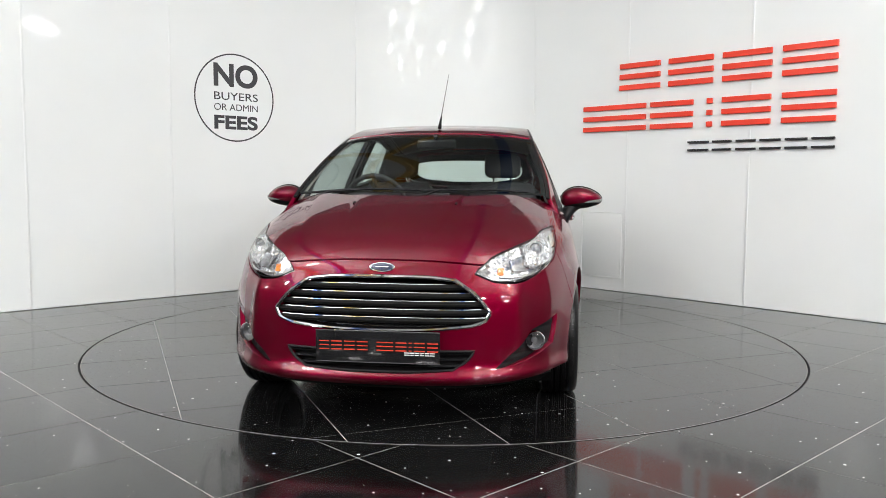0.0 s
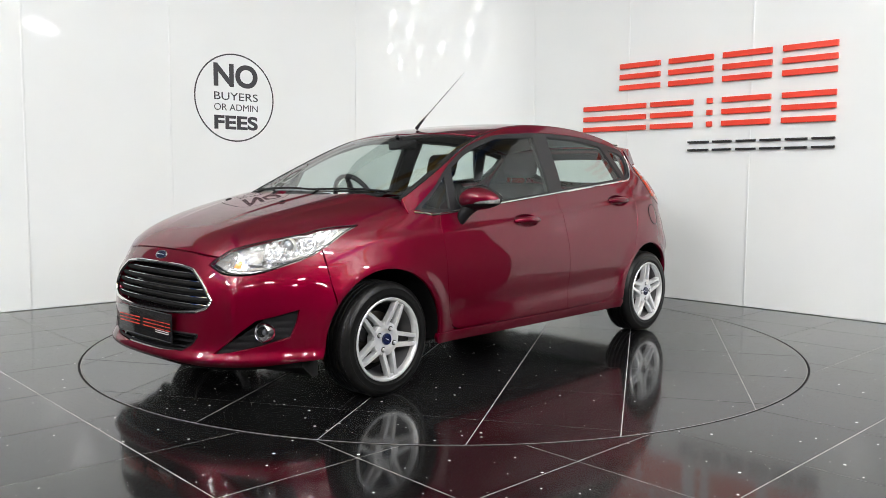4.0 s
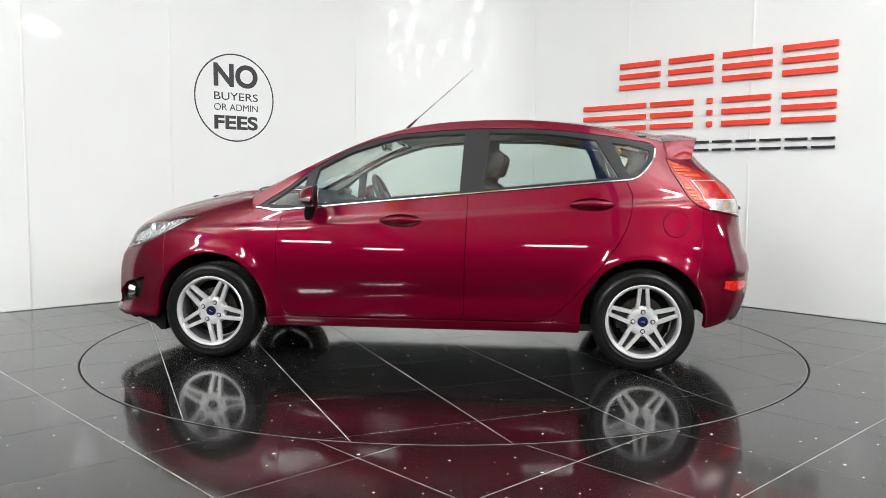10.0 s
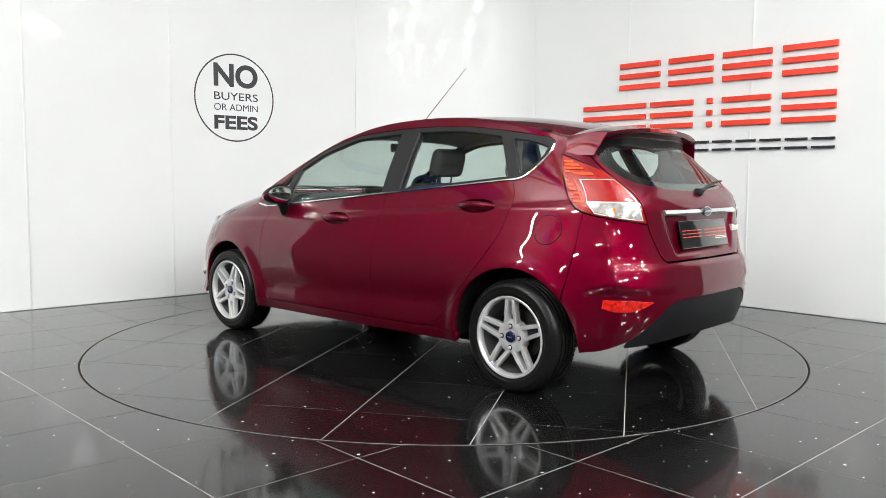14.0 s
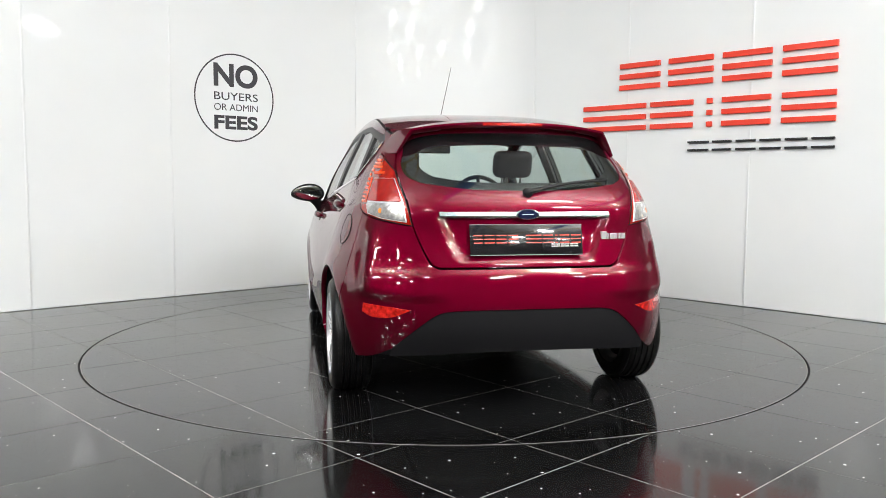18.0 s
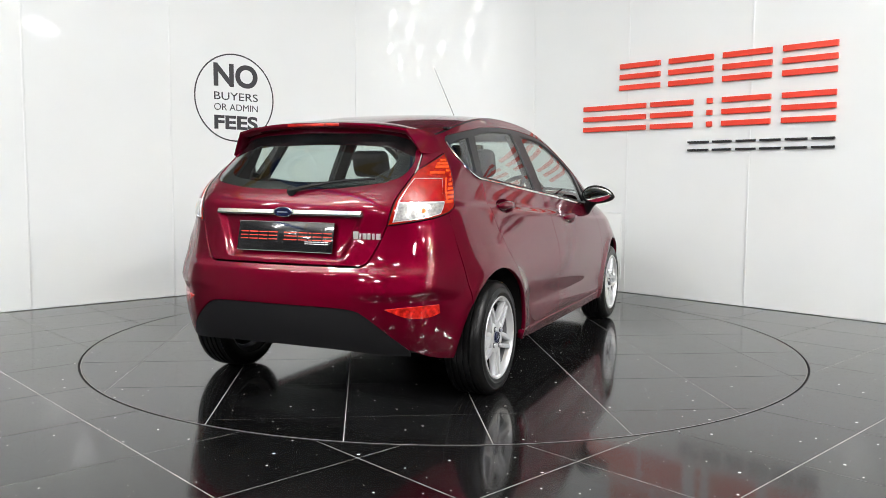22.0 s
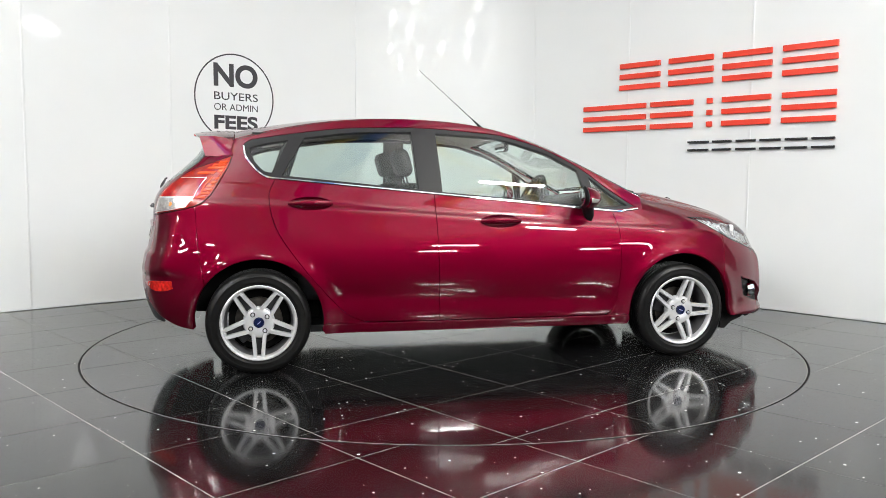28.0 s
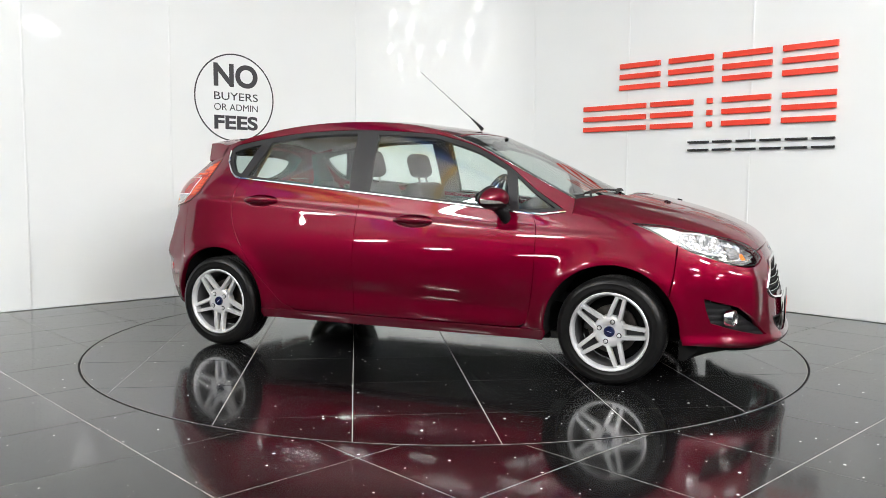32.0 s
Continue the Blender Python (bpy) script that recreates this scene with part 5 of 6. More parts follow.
# ---- roof spoiler over the rear window ----
def spoiler():
    th = np.linspace(-1, 1, 61)
    a = np.abs(th)
    sgn = np.sign(th)
    # front edge lies on the roof and pillar, rear edge hangs over the glass
    k = np.clip((a - 0.80) / 0.20, 0, 1)
    yf = sgn * np.where(a < 0.80, a / 0.80 * 0.545, 0.545 + 0.045 * k)
    zf = np.where(a < 0.80, top(np.full(61, -1.372), yf)[:, 2], 0)
    zf = np.where(a < 0.80, zf, top(np.full(61, -1.372), np.full(61, 0.545))[:, 2] - 0.095 * k**1.2)
    xf = np.full(61, -1.372) - 0.02 * k
    yb = sgn * np.where(a < 0.80, a / 0.80 * 0.475, 0.475 + 0.068 * k)
    zb = np.where(a < 0.80, 1.330 - 0.034 * (a / 0.80)**2.6, 1.296 - 0.112 * k**1.1)
    xb = -1.612 + 0.06 * (np.abs(yb) / 0.5)**2.5
    xb = np.where(a > 0.80, xb + 0.012 * k, xb)
    rows = []
    for t in np.linspace(0, 1, 9):
        bow = 0.010 * math.sin(math.pi * t)
        rows.append(np.stack([xf + (xb - xf) * t, (yf + (yb - yf) * t), zf + (zb - zf) * t + bow * (1 - k)], 1))
    for dx, dz, dy in ((0.0, -0.010, 1.0), (0.012, -0.022, 0.985), (0.06, -0.030, 0.97), (0.11, -0.020, 0.965)):
        r = rows[8].copy()
        r[:, 0] += dx
        r[:, 2] += dz * (1 - 0.6 * k)
        r[:, 1] *= dy
        rows.append(r)
    bm = bmesh.new()
    vs = [[bm.verts.new(p) for p in r] for r in rows]
    for A, B in zip(vs, vs[1:]):
        for i in range(60):
            bm.faces.new((A[i], A[i + 1], B[i + 1], B[i]))
    ob = part("roof_spoiler", bm, M_PAINT, car, smooth=35)
    bm = bmesh.new()
    box(bm, (-1.6155, -0.145, 1.312), (-1.585, 0.145, 1.326), 0.003, 2)
    part("high_stop_lamp", bm, M_REDLENS, ob, "slim red high-level stop lamp")


spoiler()


# ---- badges, plates and bright work ----
def oval(name, c, ry_, rz_, nrm, parent, label):
    m = Matrix.Translation(c) @ Vector(nrm).to_track_quat("Y", "Z").to_matrix().to_4x4()
    for nm, k, h, material in ((name, 1.0, 0.004, M_CHROME), ("badge_face", 0.86, 0.0055, M_BLUE)):
        bm = bmesh.new()
        rings = lathe(bm, [(1.0, -0.006), (1.0, h * 0.6), (0.94, h), (0.0005, h + 0.0005)], 40)
        bmesh.ops.transform(bm, matrix=m @ Matrix.Diagonal((ry_ * k, 1, rz_ * k, 1)), verts=bm.verts[:])
        ob = part(nm, bm, material, parent, label if nm == name else "blue badge field")
        if nm == name:
            parent = ob
    bm = bmesh.new()
    box(bm, (-0.5 * ry_, 0.0055, -0.07 * rz_), (0.5 * ry_, 0.0068, 0.07 * rz_))
    bmesh.ops.transform(bm, matrix=m, verts=bm.verts[:])
    part("badge_bar", bm, M_SATIN, parent, smooth=0)


pb = front(np.array([0.0]), np.array([0.688]))[0]
oval("front_badge", pb, 0.055, 0.022, (0.9, 0, 0.45), car, "oval blue maker's badge with a chrome rim")
bm = bmesh.new()
chr_pts = []
for y in np.linspace(-0.395, 0.395, 31):
    s, z = ry(y, 0.905)
    q = rear(np.array([s]), np.array([z]))[0]
    chr_pts.append(q)
prof = [(-0.013, -0.012), (-0.019, -0.004), (-0.008, 0.012), (0.012, 0.012), (0.012, -0.012)]
rows = [[bm.verts.new((q[0] + a, q[1], q[2] + b)) for a, b in prof] for q in chr_pts]
for A, B in zip(rows, rows[1:]):
    for k in range(5):
        bm.faces.new((A[k], A[(k + 1) % 5], B[(k + 1) % 5], B[k]))
bm.faces.new(rows[0])
bm.faces.new(rows[-1][::-1])
part("chrome_strip", bm, M_STRIP, tailgate, "chrome tailgate strip", smooth=25)
qb = rear(np.array([0.0]), np.array([0.905]))[0]
oval("rear_badge", (qb[0] - 0.018, 0, 0.906), 0.054, 0.024, (-1, 0, 0.05), car, "oval blue maker's badge with a chrome rim")


def number_plate(name, cx, z0, z1, face, lean, parent):
    """Dealer's black show plate: red bars with a short white bar below."""
    m = Matrix.Translation((cx, 0, (z0 + z1) / 2)) @ Matrix.Rotation(radians(90 if face > 0 else -90), 4, "Z") @ Matrix.Rotation(radians(lean), 4, "X")
    h = (z1 - z0) / 2
    parts = [(name, M_PLATE, [((-0.262, -0.004, -h), (0.262, 0.004, h))], 0.002)]
    bars = []
    x = -0.245
    for i, w in enumerate((0.04, 0.045, 0.045, 0.045, 0, 0.07, 0.045, 0.012, 0.045, 0.045)):
        if w:
            bars += [((x, -0.0058, 0.012 - 0.011 + k * 0.0165), (x + w, -0.0042, 0.012 - 0.011 + k * 0.0165 + 0.0042)) for k in (-1, 0, 1)]
            x += w + 0.010
        else:
            x += 0.028
    ob = None
    for nm, material, bx, bev in parts:
        bm = bmesh.new()
        for lo, hi in bx:
            box(bm, lo, hi, bev, 2)
        bmesh.ops.transform(bm, matrix=m, verts=bm.verts[:])
        ob = part(nm, bm, material, parent, "black dealer plate with red bars")
    whites = [((0.115 + i * 0.0215, -0.0058, -0.032 + k * 0.009), (0.133 + i * 0.0215, -0.0042, -0.0285 + k * 0.009)) for i in range(6) for k in (0, 1)]
    for nm, group, material in (("red_bar", bars, M_PLATERED), ("white_bar", whites, M_PLATEWHITE)):
        for lo, hi in group:
            bm = bmesh.new()
            box(bm, lo, hi)
            bmesh.ops.transform(bm, matrix=m, verts=bm.verts[:])
            part(nm, bm, material, ob, smooth=0)
    bm = bmesh.new()
    for lo, hi in (((-0.262, -0.0052, h - 0.003), (0.262, -0.0042, h)), ((-0.262, -0.0052, -h), (0.262, -0.0042, -h + 0.003))):
        box(bm, lo, hi)
    bmesh.ops.transform(bm, matrix=m, verts=bm.verts[:])
    part("plate_edge", bm, M_BARREL, ob, smooth=0)


number_plate("number_plate", 2.068, 0.300, 0.434, 1, 0, car)
number_plate("number_plate", float(rear(np.array([0.0]), np.array([0.79]))[0, 0]) + 0.006, 0.722, 0.862, -1, -12, car)
for i, w in enumerate((0.028, 0.008, 0.02, 0.018, 0.012, 0.02)):
    x = -0.372 - 0.0205 * i
    q = rear(np.array([ry(x, 0.800)[0]]), np.array([0.800]))[0]
    bm = bmesh.new()
    box(bm, (q[0] - 0.006, x - w * 0.45, 0.792), (q[0] + 0.01, x + w * 0.45, 0.818 + (0.008 if i == 0 else 0)), 0.001, 1)
    part("model_badge_bar", bm, M_SATIN, tailgate, "small chrome bar of a model badge", smooth=0)

# rear wiper
bm = bmesh.new()
wp = []
for i in range(9):
    t = i / 8
    y, z = -0.02 - 0.40 * t, 1.005 + 0.055 * t - 0.035 * t * t * 0 + 0.012 * math.sin(math.pi * t)
    s, _ = ry(y, z)
    q = rear(np.array([s]), np.array([z]))[0]
    wp.append((q[0] - 0.022, q[1], z))
tube(bm, wp, [0.010, 0.010, 0.009, 0.008, 0.007, 0.0065, 0.006, 0.0055, 0.005], 8)
rwip = part("rear_wiper", bm, M_TRIM, car, "black rear wiper")
bm = bmesh.new()
lathe(bm, [(0.021, -0.02), (0.021, 0.012), (0.015, 0.018), (0.0005, 0.020)], 20, Matrix.Translation((wp[0][0] + 0.012, wp[0][1] + 0.005, wp[0][2] - 0.004)) @ Matrix.Rotation(radians(90), 4, "Z"))
part("wiper_pivot", bm, M_TRIM, rwip)

# fuel flap on the left rear quarter: a shallow ring groove
fc = np.array([(-1.418 + 0.070 * math.cos(a), 0.821 + 0.070 * math.sin(a)) for a in np.linspace(0, 2 * math.pi, 40, endpoint=False)])
flap = sheet("fuel_flap", flank, fc, M_PAINT, car, offset=0.0022, gap=0.0, thick=0.0035, step=(0.02, 0.02))
bm = bmesh.new()
seam = np.vstack([fc, fc[:2]])
tube(bm, [(x, float(y) + 0.001, z) for (x, z), y in zip(seam, flank_y(seam[:, 0], seam[:, 1]))], 0.0027, 6, caps=False)
part("flap_seam", bm, M_UNDER, flap)


# ---- door mirrors ----
def door_mirror(flip):
    sg = -1 if flip else 1

    def egg(x, y, z, k=1.0):
        """Flattened egg with a blunt rear face."""
        xx = 0.078 * (x if x > 0 else 0.5 * x)
        return Vector((0.615 + k * xx - 0.022 * y, sg * (0.872 + k * 0.118 * y), 0.961 + k * (0.060 * z * (1 - 0.20 * y) - 0.010 * y * y)))

    def patch(bm, u0, u1, low, high, k, n=16, m=6):
        """Strip of the egg between two latitude curves, swept round from the inner to the outer side."""
        rows = []
        for i in range(n + 1):
            u = u0 + (u1 - u0) * i / n
            rows.append([])
            for j in range(m + 1):
                v = low(i / n) + (high(i / n) - low(i / n)) * j / m
                rows[-1].append(bm.verts.new(egg(math.cos(v) * math.cos(u), math.cos(v) * math.sin(u), math.sin(v), k)))
        for A, B in zip(rows, rows[1:]):
            for j in range(m):
                bm.faces.new((A[j], A[j + 1], B[j + 1], B[j]))
    bm = bmesh.new()
    bmesh.ops.create_uvsphere(bm, u_segments=28, v_segments=18, radius=1.0)
    for v in bm.verts:
        v.co = egg(*v.co)
    cap = part("door_mirror", bm, M_PAINT, car, "body-coloured door mirror with an indicator")
    bm = bmesh.new()
    patch(bm, -1.5, 1.75, lambda t: -1.5, lambda t: -0.62 + 0.30 * t, 1.015)
    part("mirror_lower_shell", bm, M_TRIM, cap, "black lower mirror shell")
    bm = bmesh.new()
    patch(bm, 0.15, 1.62, lambda t: -0.46 + 0.13 * t, lambda t: -0.42 + 0.13 * t + 0.50 * t**0.7, 1.022)
    part("side_indicator", bm, M_WHITELENS, cap, "clear indicator strip")
    bm = bmesh.new()
    tube(bm, [(0.618, sg * 0.850, 0.935), (0.632, sg * 0.822, 0.915), (0.648, sg * 0.797, 0.885), (0.660, sg * 0.780, 0.850), (0.668, sg * 0.772, 0.815), (0.672, sg * 0.768, 0.795)], [0.038, 0.037, 0.034, 0.030, 0.019, 0.006], 14)
    part("mirror_arm", bm, M_TRIM, cap, "black mirror arm")
    bm = bmesh.new()
    bmesh.ops.create_uvsphere(bm, u_segments=20, v_segments=12, radius=1.0)
    for v in bm.verts:
        x, y, z = v.co
        v.co = Vector((0.578 + 0.006 * x - 0.022 * y, sg * (0.875 + 0.105 * y), 0.963 + 0.050 * z * (1 - 0.18 * y)))
    part("mirror_glass", bm, M_CHROME, cap, "mirror glass")
    bm = bmesh.new()
    bmesh.ops.create_uvsphere(bm, u_segments=24, v_segments=14, radius=1.0)
    for v in bm.verts:
        x, y, z = v.co
        v.co = Vector((0.596 + 0.016 * x - 0.022 * y, sg * (0.873 + 0.1195 * y), 0.965 + 0.0625 * z * (1 - 0.19 * y) - 0.010 * y * y))
    part("mirror_bezel", bm, M_TRIM, cap, "black mirror bezel")


both(door_mirror)

# ---- washer jets on the bonnet ----
for yj in (-0.25, 0.25):
    s, z = fy(yj, 0.936)
    q = bonnet(np.array([s]), np.array([z]))[0]
    bm = bmesh.new()
    tube(bm, [(q[0] + 0.022, q[1], q[2] - 0.003), (q[0], q[1], q[2] + 0.001), (q[0] - 0.014, q[1], q[2] + 0.001)], [0.004, 0.008, 0.005], 8)
    part("washer_jet", bm, M_TRIM, car, "small black washer jet")

# ---- aerial ----
bm = bmesh.new()
tube(bm, [(0.225, 0, 1.383), (0.200, 0, 1.410), (0.150, 0, 1.455)], [0.013, 0.009, 0.005], 10)
aer = part("roof_aerial", bm, M_TRIM, car, "thin black rod aerial")
bm = bmesh.new()
tube(bm, [(0.150, 0, 1.455), (-0.217, 0, 1.771)], [0.0026, 0.0014], 6)
part("aerial_rod", bm, M_TRIM, aer)


# ---- wheels ----
def wheel(x, sg):
    w = new("wheel")
    w.parent = car
    w.location = (x, sg * 0.744, HUBZ)
    w.rotation_euler = (0, radians({(1, 1): -26, (1, -1): -18, (-1, -1): 36, (-1, 1): 0}[(1 if x > 0 else -1, sg)]), 0 if sg > 0 else math.pi)
    w["label"] = "silver five twin-spoke alloy wheel"
    if wheel.done:
        for o in wheel.done.children:
            c = o.copy()
            scene.collection.objects.link(c)
            c.parent = w
            for o2 in o.children:
                c2 = o2.copy()
                scene.collection.objects.link(c2)
                c2.parent = c
        return
    wheel.done = w
    R = 0.283
    bm = bmesh.new()
    prof = [(0.198, -0.085), (0.205, -0.095), (0.235, -0.098), (0.262, -0.092), (0.277, -0.078), (0.2825, -0.060)]
    for g in (-0.045, -0.015, 0.015, 0.045):
        prof += [(R, g - 0.006), (R - 0.007, g - 0.004), (R - 0.007, g + 0.004), (R, g + 0.006)]
    prof += [(0.2825, 0.060), (0.277, 0.078), (0.262, 0.092), (0.250, 0.0965), (0.246, 0.0955), (0.235, 0.098), (0.222, 0.0985), (0.219, 0.0965), (0.205, 0.095), (0.198, 0.085)]
    lathe(bm, prof, 96)
    ty = part("tyre", bm, M_TYRE, w, "black rubber tyre", smooth=30)
    # tread blocks across the shoulders
    bm = bmesh.new()
    for i in range(72):
        a = 2 * math.pi * i / 72
        for s2 in (-1, 1):
            m = Matrix.Rotation(-a, 4, "Y") @ Matrix.Translation((R - 0.0105, s2 * 0.067, 0)) @ Matrix.Rotation(radians(20 * s2), 4, "X")
            box(bm, (-0.006, -0.014, -0.0085), (0.0060, 0.006, 0.0085), m=m @ Matrix.Rotation(radians(-14 * s2), 4, "Z"))
    tagged(part("tread", bm, M_TYRE, w, smooth=0), kind="stuff")
    # rim barrel
    bm = bmesh.new()
    lathe(bm, [(0.2045, 0.088), (0.206, 0.095), (0.202, 0.0985), (0.194, 0.0965), (0.1865, 0.084), (0.1845, 0.064)], 72)
    part("rim", bm, M_ALLOY, w, "silver alloy rim", smooth=35)
    # the silver barrel is split off and greyed: shade behind the spokes as colour
    bm = bmesh.new()
    lathe(bm, [(0.1848, 0.066), (0.178, 0.03), (0.172, -0.02), (0.178, -0.07), (0.20, -0.09)], 72)
    part("rim_barrel", bm, M_BARREL, w, "inner barrel of the rim, greyed for the shade inside", smooth=35)
    # spokes: five pairs of tapering arms
    for i in range(5):
        base = radians(90 + 72 * i)
        for s2 in (-1, 1):
            bm = bmesh.new()
            rows = []
            for t in np.linspace(0, 1, 8):
                r = 0.060 + (0.1985 - 0.060) * t
                lat = s2 * (0.0305 - 0.0120 * t)
                hw = 0.0118 - 0.0010 * t
                y = 0.0805 + 0.010 * math.sin(math.pi * 0.62 * t)
                rows.append([(r, y - 0.032, lat - hw), (r, y - 0.003, lat - hw * 0.92), (r, y, lat - hw * 0.78), (r, y, lat + hw * 0.78), (r, y - 0.003, lat + hw * 0.92), (r, y - 0.032, lat + hw)])
            rm = Matrix.Rotation(-base, 4, "Y")
            vs = [[bm.verts.new(rm @ Vector(p)) for p in r] for r in rows]
            for A, B in zip(vs, vs[1:]):
                for k in range(6):
                    bm.faces.new((A[k], A[(k + 1) % 6], B[(k + 1) % 6], B[k]))
            bm.faces.new(vs[0])
            bm.faces.new(vs[-1][::-1])
            part("spoke", bm, M_ALLOY, w, smooth=30)
        # web coloured almost black: the slot's shade is put into it
        bm = bmesh.new()
        rm = Matrix.Rotation(-base, 4, "Y")
        box(bm, (0.06, 0.020, -0.016), (0.190, 0.046, 0.016), 0.003, 1, rm)
        part("spoke_web", bm, M_ALLOYDARK, w, smooth=30)
        bm = bmesh.new()
        box(bm, (0.180, 0.045, -0.0315), (0.1985, 0.0875, 0.0315), 0.005, 2, rm)
        part("spoke_end", bm, M_ALLOY, w, smooth=30)
    bm = bmesh.new()
    lathe(bm, [(0.086, 0.035), (0.085, 0.070), (0.080, 0.078), (0.072, 0.081), (0.044, 0.0815), (0.036, 0.078), (0.0005, 0.077)], 48)
    part("hub", bm, M_ALLOY, w, smooth=35)
    for i in range(4):
        a = radians(45 + 90 * i + 45)
        bm = bmesh.new()
        m = Matrix.Translation((0.054 * math.cos(a), 0, 0.054 * math.sin(a)))
        lathe(bm, [(0.0088, 0.076), (0.0088, 0.090), (0.0065, 0.0925), (0.0005, 0.093)], 6, m)
        part("wheel_nut", bm, M_SATIN, w, smooth=20)
        # dark disc on the hub face, painting the shade of a sunk nut seat
        bm = bmesh.new()
        lathe(bm, [(0.0135, 0.0790), (0.0135, 0.0826), (0.0005, 0.0828)], 20, m)
        part("nut_recess", bm, M_ALLOYDARK, w, smooth=30)
    bm = bmesh.new()
    lathe(bm, [(0.029, 0.076), (0.029, 0.083), (0.0265, 0.0865), (0.0005, 0.0878)], 32)
    part("centre_cap", bm, M_BLUE, w, "blue oval-badged centre cap")
    bm = bmesh.new()
    box(bm, (-0.012, 0.0874, -0.0012), (0.012, 0.0884, 0.0012), 0.0003, 1)
    part("cap_bar", bm, M_SATIN, w, smooth=0)
    bm = bmesh.new()
    lathe(bm, [(0.06, 0.0), (0.128, 0.0), (0.128, -0.02), (0.06, -0.02)], 48, closed=True)
    part("brake_disc", bm, M_DISC, w, "worn steel brake disc", smooth=30)
    bm = bmesh.new()
    lathe(bm, [(0.165, -0.04), (0.06, -0.045), (0.0005, -0.045)], 40)
    part("brake_shield", bm, M_UNDER, w)
    bm = bmesh.new()
    box(bm, (0.065, -0.035, -0.05), (0.145, 0.018, 0.05), 0.012, 2)
    part("brake_calliper", bm, M_ALLOYDARK, w)


wheel.done = None
for x in (AXF, AXR):
    for sg in (1, -1):
        wheel(x, sg)

# ---- arch liners and underbody ----
for ax in (AXF, AXR):
    for sg in (1, -1):
        bm = bmesh.new()
        rows = []
        for y in (0.50, 0.64, 0.76, 0.838):
            r = ARCH_R + 0.006
            pts = [(ax + r * math.cos(radians(a)), HUBZ + r * math.sin(radians(a))) for a in (np.linspace(-6, 188, 30) if ax > 0 else np.linspace(-6, 176, 30))]
            rows.append([bm.verts.new((px, sg * min(y, float(flank_y(np.array([px]), np.array([pz]))[0]) - 0.014 - (0.85 - y) * 0.05), pz)) for px, pz in pts])
        for A, B in zip(rows, rows[1:]):
            for i in range(29):
                bm.faces.new((A[i], A[i + 1], B[i + 1], B[i]))
        bm.faces.new(rows[0])
        part("arch_liner", bm, M_UNDER, car, "black wheel-arch liner")
bm = bmesh.new()
box(bm, (-0.90, -0.72, 0.200), (0.90, 0.72, 0.235), 0.01, 1)
box(bm, (0.85, -0.47, 0.19), (1.90, 0.47, 0.26), 0.02, 1)
box(bm, (-1.78, -0.47, 0.335), (-0.85, 0.47, 0.37), 0.02, 1)
part("underbody", bm, M_UNDER, car, smooth=0)
for ax in (-1.25, 1.2445):
    bm = bmesh.new()
    tube(bm, [(ax, -0.70, 0.283), (ax, 0.70, 0.283)], 0.028, 8)
    part("axle", bm, M_UNDER, car)

# ---- cabin ----
def inner_side(flip):
    lo = loop([(0.93, belt(0.93) - 0.022), (-1.18, belt(-1.18) - 0.02)], [(-1.18, belt(-1.18) - 0.02), (-1.17, 0.95), (-1.05, 0.80), (-0.86, 0.55), (-0.82, 0.30)], [(-0.82, 0.30), (0.83, 0.24)], [(0.83, 0.24), (0.84, 0.60), (0.93, belt(0.93) - 0.022)])
    sheet("door_card", flank, lo, M_INTERIOR, car, flip_y=flip, offset=-0.055, step=(0.06, 0.05), gap=0, thick=0.02)
    up = [(0.95, 0.93), (0.637, 1.140), (0.419, 1.254), (0.217, 1.314), (0.098, 1.334), (-0.30, 1.362), (-0.70, 1.356), (-1.00, 1.324), (-1.225, 1.290)]
    r2 = [(x, float(rail_z(x)) - 0.008) for x in np.linspace(-1.225, 0.98, 20)]
    sheet("pillar_lining", flank, loop(up, [up[-1], r2[0]], r2, [r2[-1], up[0]]), M_LINER, car, flip_y=flip, offset=-0.03, step=(0.04, 0.03), gap=0.001, thick=0.01)
    bp = loop([(-0.22, 0.99), (-0.235, 1.345)], [(-0.235, 1.345), (-0.37, 1.345)], [(-0.37, 1.345), (-0.35, 0.995)], [(-0.35, 0.995), (-0.22, 0.99)])
    sheet("centre_pillar_lining", flank, bp, M_INTERIOR, car, flip_y=flip, offset=-0.035, step=(0.05, 0.05), gap=0)
    cp = loop([(-1.08, 1.07), (-1.0, 1.30)], [(-1.0, 1.30), (-1.10, 1.285)], [(-1.10, 1.285), (-1.17, 1.075)], [(-1.17, 1.075), (-1.08, 1.07)])
    sheet("rear_pillar_lining", flank, cp, M_INTERIOR, car, flip_y=flip, offset=-0.035, step=(0.05, 0.05), gap=0)
    dp = loop([(-1.28, 1.08), (-1.32, 1.25)], [(-1.32, 1.25), (-1.27, 1.29)], [(-1.27, 1.29), (-1.40, 1.27)], [(-1.40, 1.27), (-1.44, 1.10), (-1.50, 0.95), (-1.30, 0.95), (-1.28, 1.08)])
    sheet("tail_pillar_lining", flank, dp, M_INTERIOR, car, flip_y=flip, offset=-0.04, step=(0.05, 0.05), gap=0)


both(inner_side)
sheet("headliner", top, shrink(roof_line, 0.02, np.array([1, 1])), M_LINER, car, out=(0, 0, 1), offset=-0.020, step=(0.07, 0.07), gap=0)
bm = bmesh.new()
box(bm, (-1.40, -0.70, 0.20), (0.95, 0.70, 0.24))
part("cabin_floor", bm, M_INTERIOR, car, smooth=0)
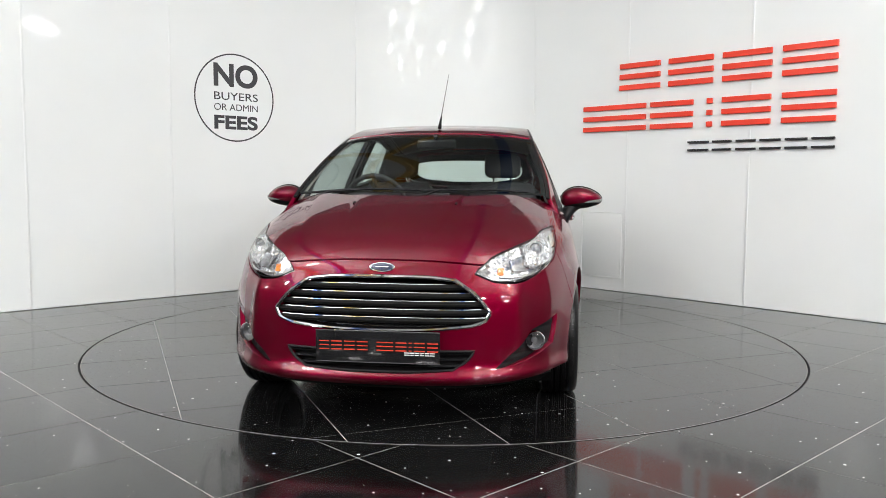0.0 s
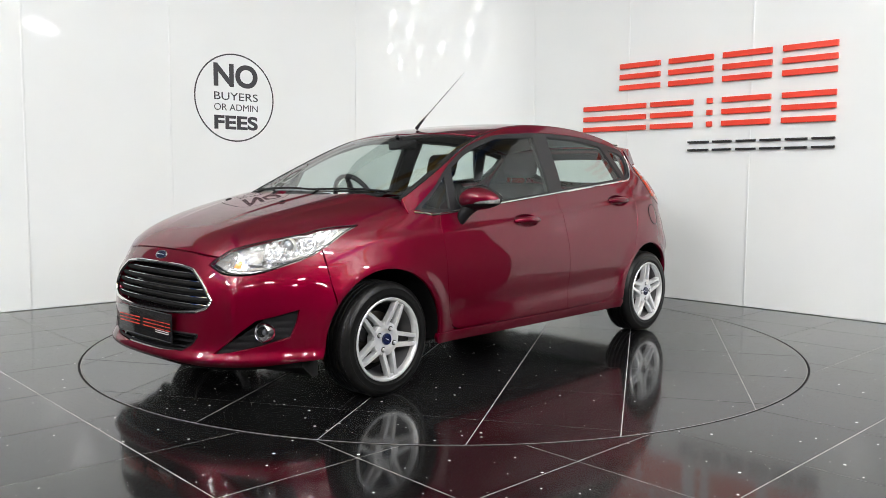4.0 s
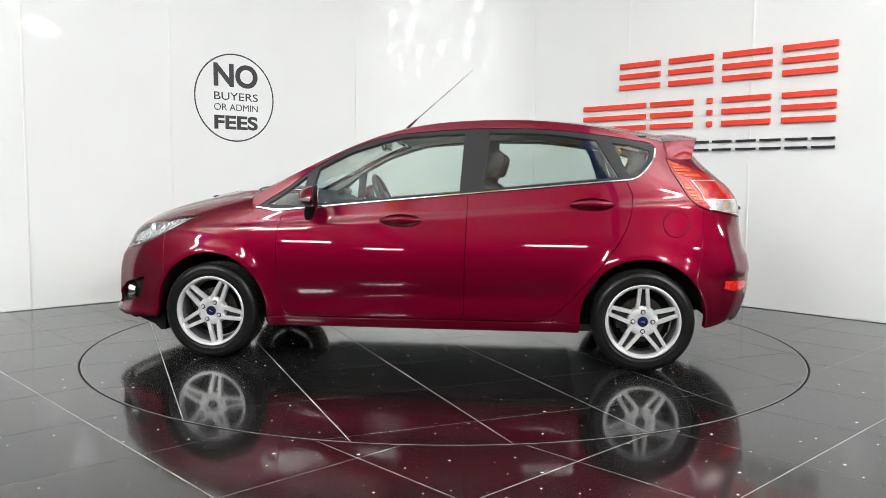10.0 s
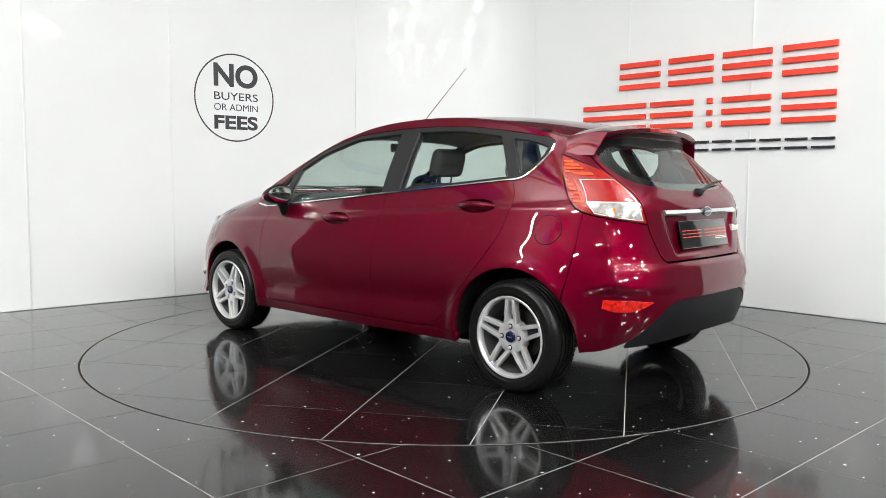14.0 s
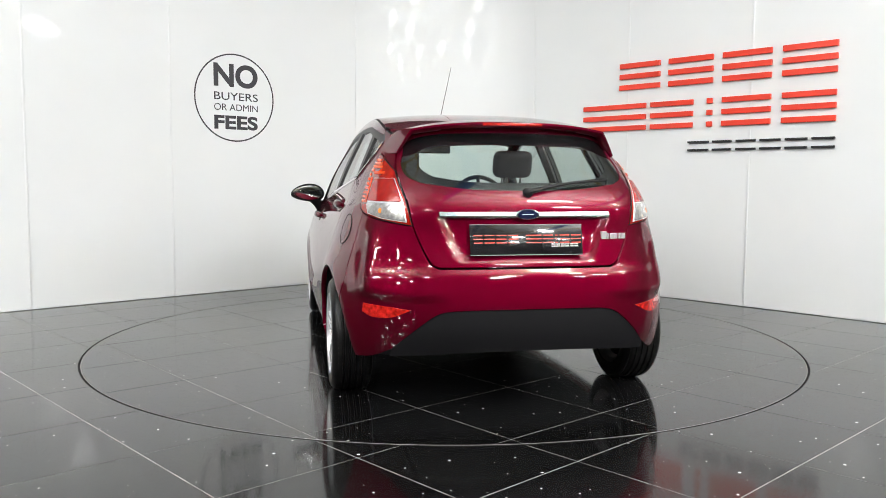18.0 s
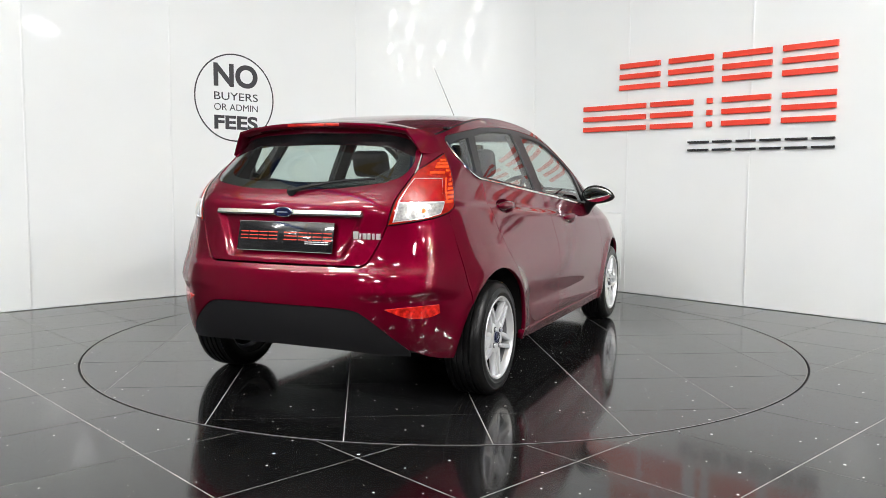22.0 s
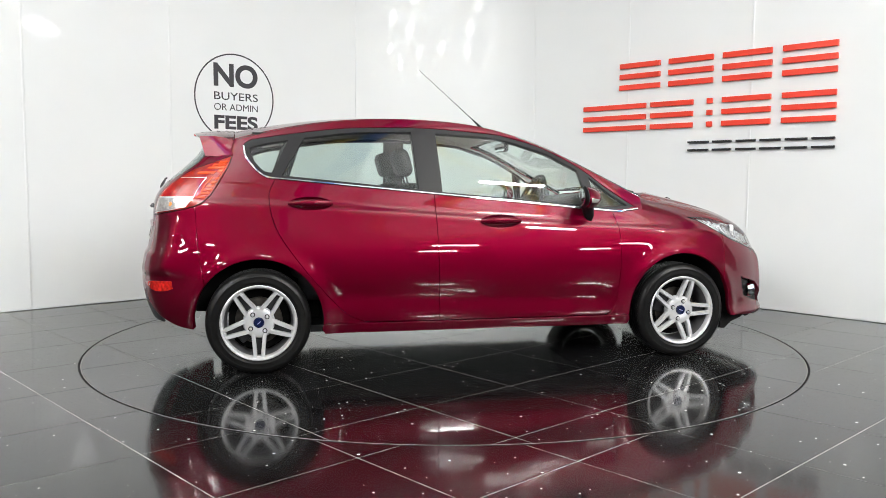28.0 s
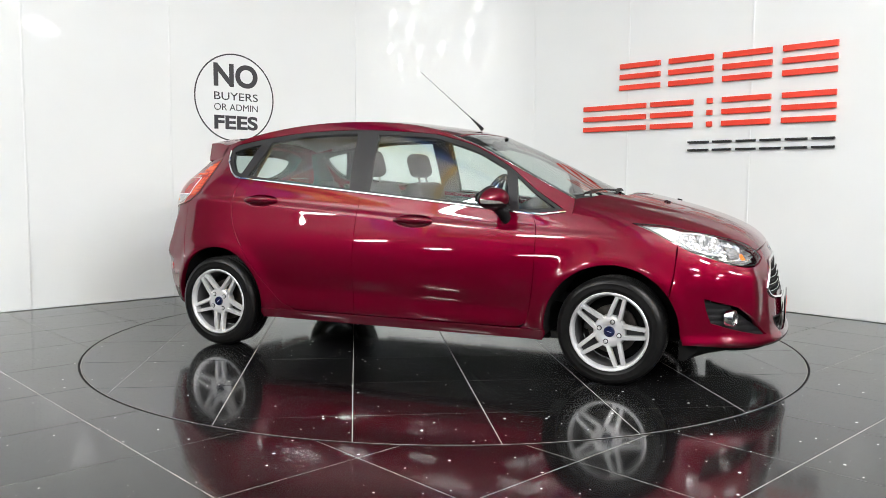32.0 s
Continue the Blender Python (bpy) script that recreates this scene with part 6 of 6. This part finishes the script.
# dashboard
bm = bmesh.new()
prof = [(1.06, 0.95), (0.90, 0.965), (0.72, 0.955), (0.60, 0.925), (0.575, 0.86), (0.62, 0.72), (0.68, 0.50), (0.95, 0.45)]
rows = [[bm.verts.new((x + 0.04 * (abs(y) / 0.66)**2 * 0.5, y, z - 0.05 * (abs(y) / 0.66)**3 + (0.03 * math.exp(-((y + 0.36) / 0.16)**2) if 0.6 < x < 0.95 and z > 0.9 else 0))) for x, z in prof] for y in np.linspace(-0.68, 0.68, 31)]
for A, B in zip(rows, rows[1:]):
    for k in range(len(prof) - 1):
        bm.faces.new((A[k], A[k + 1], B[k + 1], B[k]))
part("dashboard", bm, M_INTERIOR, car, "dark moulded dashboard", smooth=50)
bm = bmesh.new()
box(bm, (0.61, -0.10, 0.955), (0.66, 0.12, 1.0), 0.015, 2)
part("centre_screen", bm, M_INTERIOR, car)
# steering wheel, on the right-hand side
m = Matrix.Translation((0.43, -0.36, 0.915)) @ Matrix.Rotation(radians(-66), 4, "Y")
bm = bmesh.new()
ring = [m @ Vector((0.182 * math.cos(2 * math.pi * i / 40), 0.182 * math.sin(2 * math.pi * i / 40), 0)) for i in range(41)]
tube(bm, ring, 0.0155, 10, caps=False)
sw = part("steering_wheel", bm, M_INTERIOR, car, "three-spoke black steering wheel")
bm = bmesh.new()
for a in (180, 0, -90):
    d = Vector((math.sin(radians(a)) * 0.0 + math.cos(radians(a + 90)), math.sin(radians(a + 90)), 0))
    tube(bm, [m @ (d * 0.03), m @ (d * 0.178)], [0.022, 0.013], 8)
vs = box(bm, (-0.06, -0.07, -0.03), (0.06, 0.07, 0.025), 0.02, 3, m)
part("steering_boss", bm, M_INTERIOR, sw)
bm = bmesh.new()
tube(bm, [m @ Vector((0, 0, -0.02)), m @ Vector((0, 0, -0.28))], 0.035, 10)
part("steering_column", bm, M_INTERIOR, sw)


def soft_box(bm, lo, hi, bev, m=None):
    box(bm, lo, hi, bev, 4, m)


def car_seat(x, y, back_lean, name="front_seat"):
    st = new(name)
    st.parent = car
    st.location = (x, y, 0.24)
    st["label"] = "dark cloth seat with a headrest"
    bm = bmesh.new()
    soft_box(bm, (-0.25, -0.24, 0.10), (0.27, 0.24, 0.30), 0.06)
    part("seat_cushion", bm, M_FABRIC, st)
    bm = bmesh.new()
    mm = Matrix.Translation((-0.22, 0, 0.24)) @ Matrix.Rotation(radians(back_lean), 4, "Y")
    soft_box(bm, (-0.07, -0.235, 0.0), (0.06, 0.235, 0.58), 0.055, mm)
    part("backrest", bm, M_FABRIC, st)
    bm = bmesh.new()
    soft_box(bm, (-0.045, -0.125, 0.62), (0.05, 0.125, 0.79), 0.045, mm)
    part("headrest", bm, M_FABRIC, st)
    for dy in (-0.06, 0.06):
        bm = bmesh.new()
        tube(bm, [mm @ Vector((0, dy, 0.55)), mm @ Vector((0, dy, 0.66))], 0.006, 6)
        part("headrest_post", bm, M_CHROME, st)


car_seat(0.02, 0.36, -16)
car_seat(0.02, -0.36, -16)
bm = bmesh.new()
soft_box(bm, (-1.02, -0.62, 0.36), (-0.52, 0.62, 0.56), 0.06)
mm = Matrix.Translation((-0.98, 0, 0.50)) @ Matrix.Rotation(radians(-20), 4, "Y")
rear_bench = part("rear_bench", bm, M_FABRIC, car, "dark cloth rear bench")
bm = bmesh.new()
soft_box(bm, (-0.07, -0.62, 0.0), (0.06, 0.62, 0.50), 0.05, mm)
part("bench_back", bm, M_FABRIC, rear_bench)
for y in (-0.38, 0.38, 0.0):
    bm = bmesh.new()
    soft_box(bm, (-0.05, y - 0.12, 0.50), (0.04, y + 0.11, 0.575 if y else 0.53), 0.035, mm)
    part("rear_headrest", bm, M_FABRIC, rear_bench)
bm = bmesh.new()
box(bm, (-1.72, -0.60, 0.955), (-1.20, 0.60, 0.975), 0.008, 2)
part("parcel_shelf", bm, M_INTERIOR, car, "black parcel shelf")
# interior mirror
bm = bmesh.new()
box(bm, (0.335, -0.12, 1.245), (0.365, 0.12, 1.305), 0.014, 3)
im = part("interior_mirror", bm, M_GLOSSBLACK, car, "rear-view mirror behind the windscreen")
bm = bmesh.new()
tube(bm, [(0.36, 0, 1.30), (0.40, 0, 1.325)], 0.012, 8)
part("mirror_stem", bm, M_GLOSSBLACK, im)
bm = bmesh.new()
box(bm, (0.333, -0.108, 1.252), (0.3348, 0.108, 1.298))
part("mirror_face", bm, M_CHROME, im, smooth=0)

# ---- floor tiles, laid last ----
lay_tiles(turntable, radians(30), 0.595, 0.015, -1, lambda x, y: True, 0.60)
far_tiles(floor, radians(43.45), -0.112, -0.333, lambda x, y: -5.2 < x < 5.2 and -6.6 < y < 4.6, 0.59)
lay_tiles(floor, radians(43.45), -0.112, -0.333, 1, lambda x, y: -5.2 < x < 5.2 and -6.6 < y < 4.6, 0.59)

# ---- the turntable carries the car round ----
AXIS_OFF = Vector((0.039, 0.0, 0))


def motions():
    rows_car, rows_tt = [], []
    for i in range(65):
        t = i * 0.5
        a = 262.05 - 8.932 * t
        turn_m = pose(0, 0, 0, 0, 0, a)
        rows_tt.append((t, turn_m))
        rows_car.append((t, pose(0, 0, 0, 0, 0, a + 0.43) @ Matrix.Translation(AXIS_OFF)))
    walk(turntable, rows_tt)
    walk(car, rows_car)


motions()
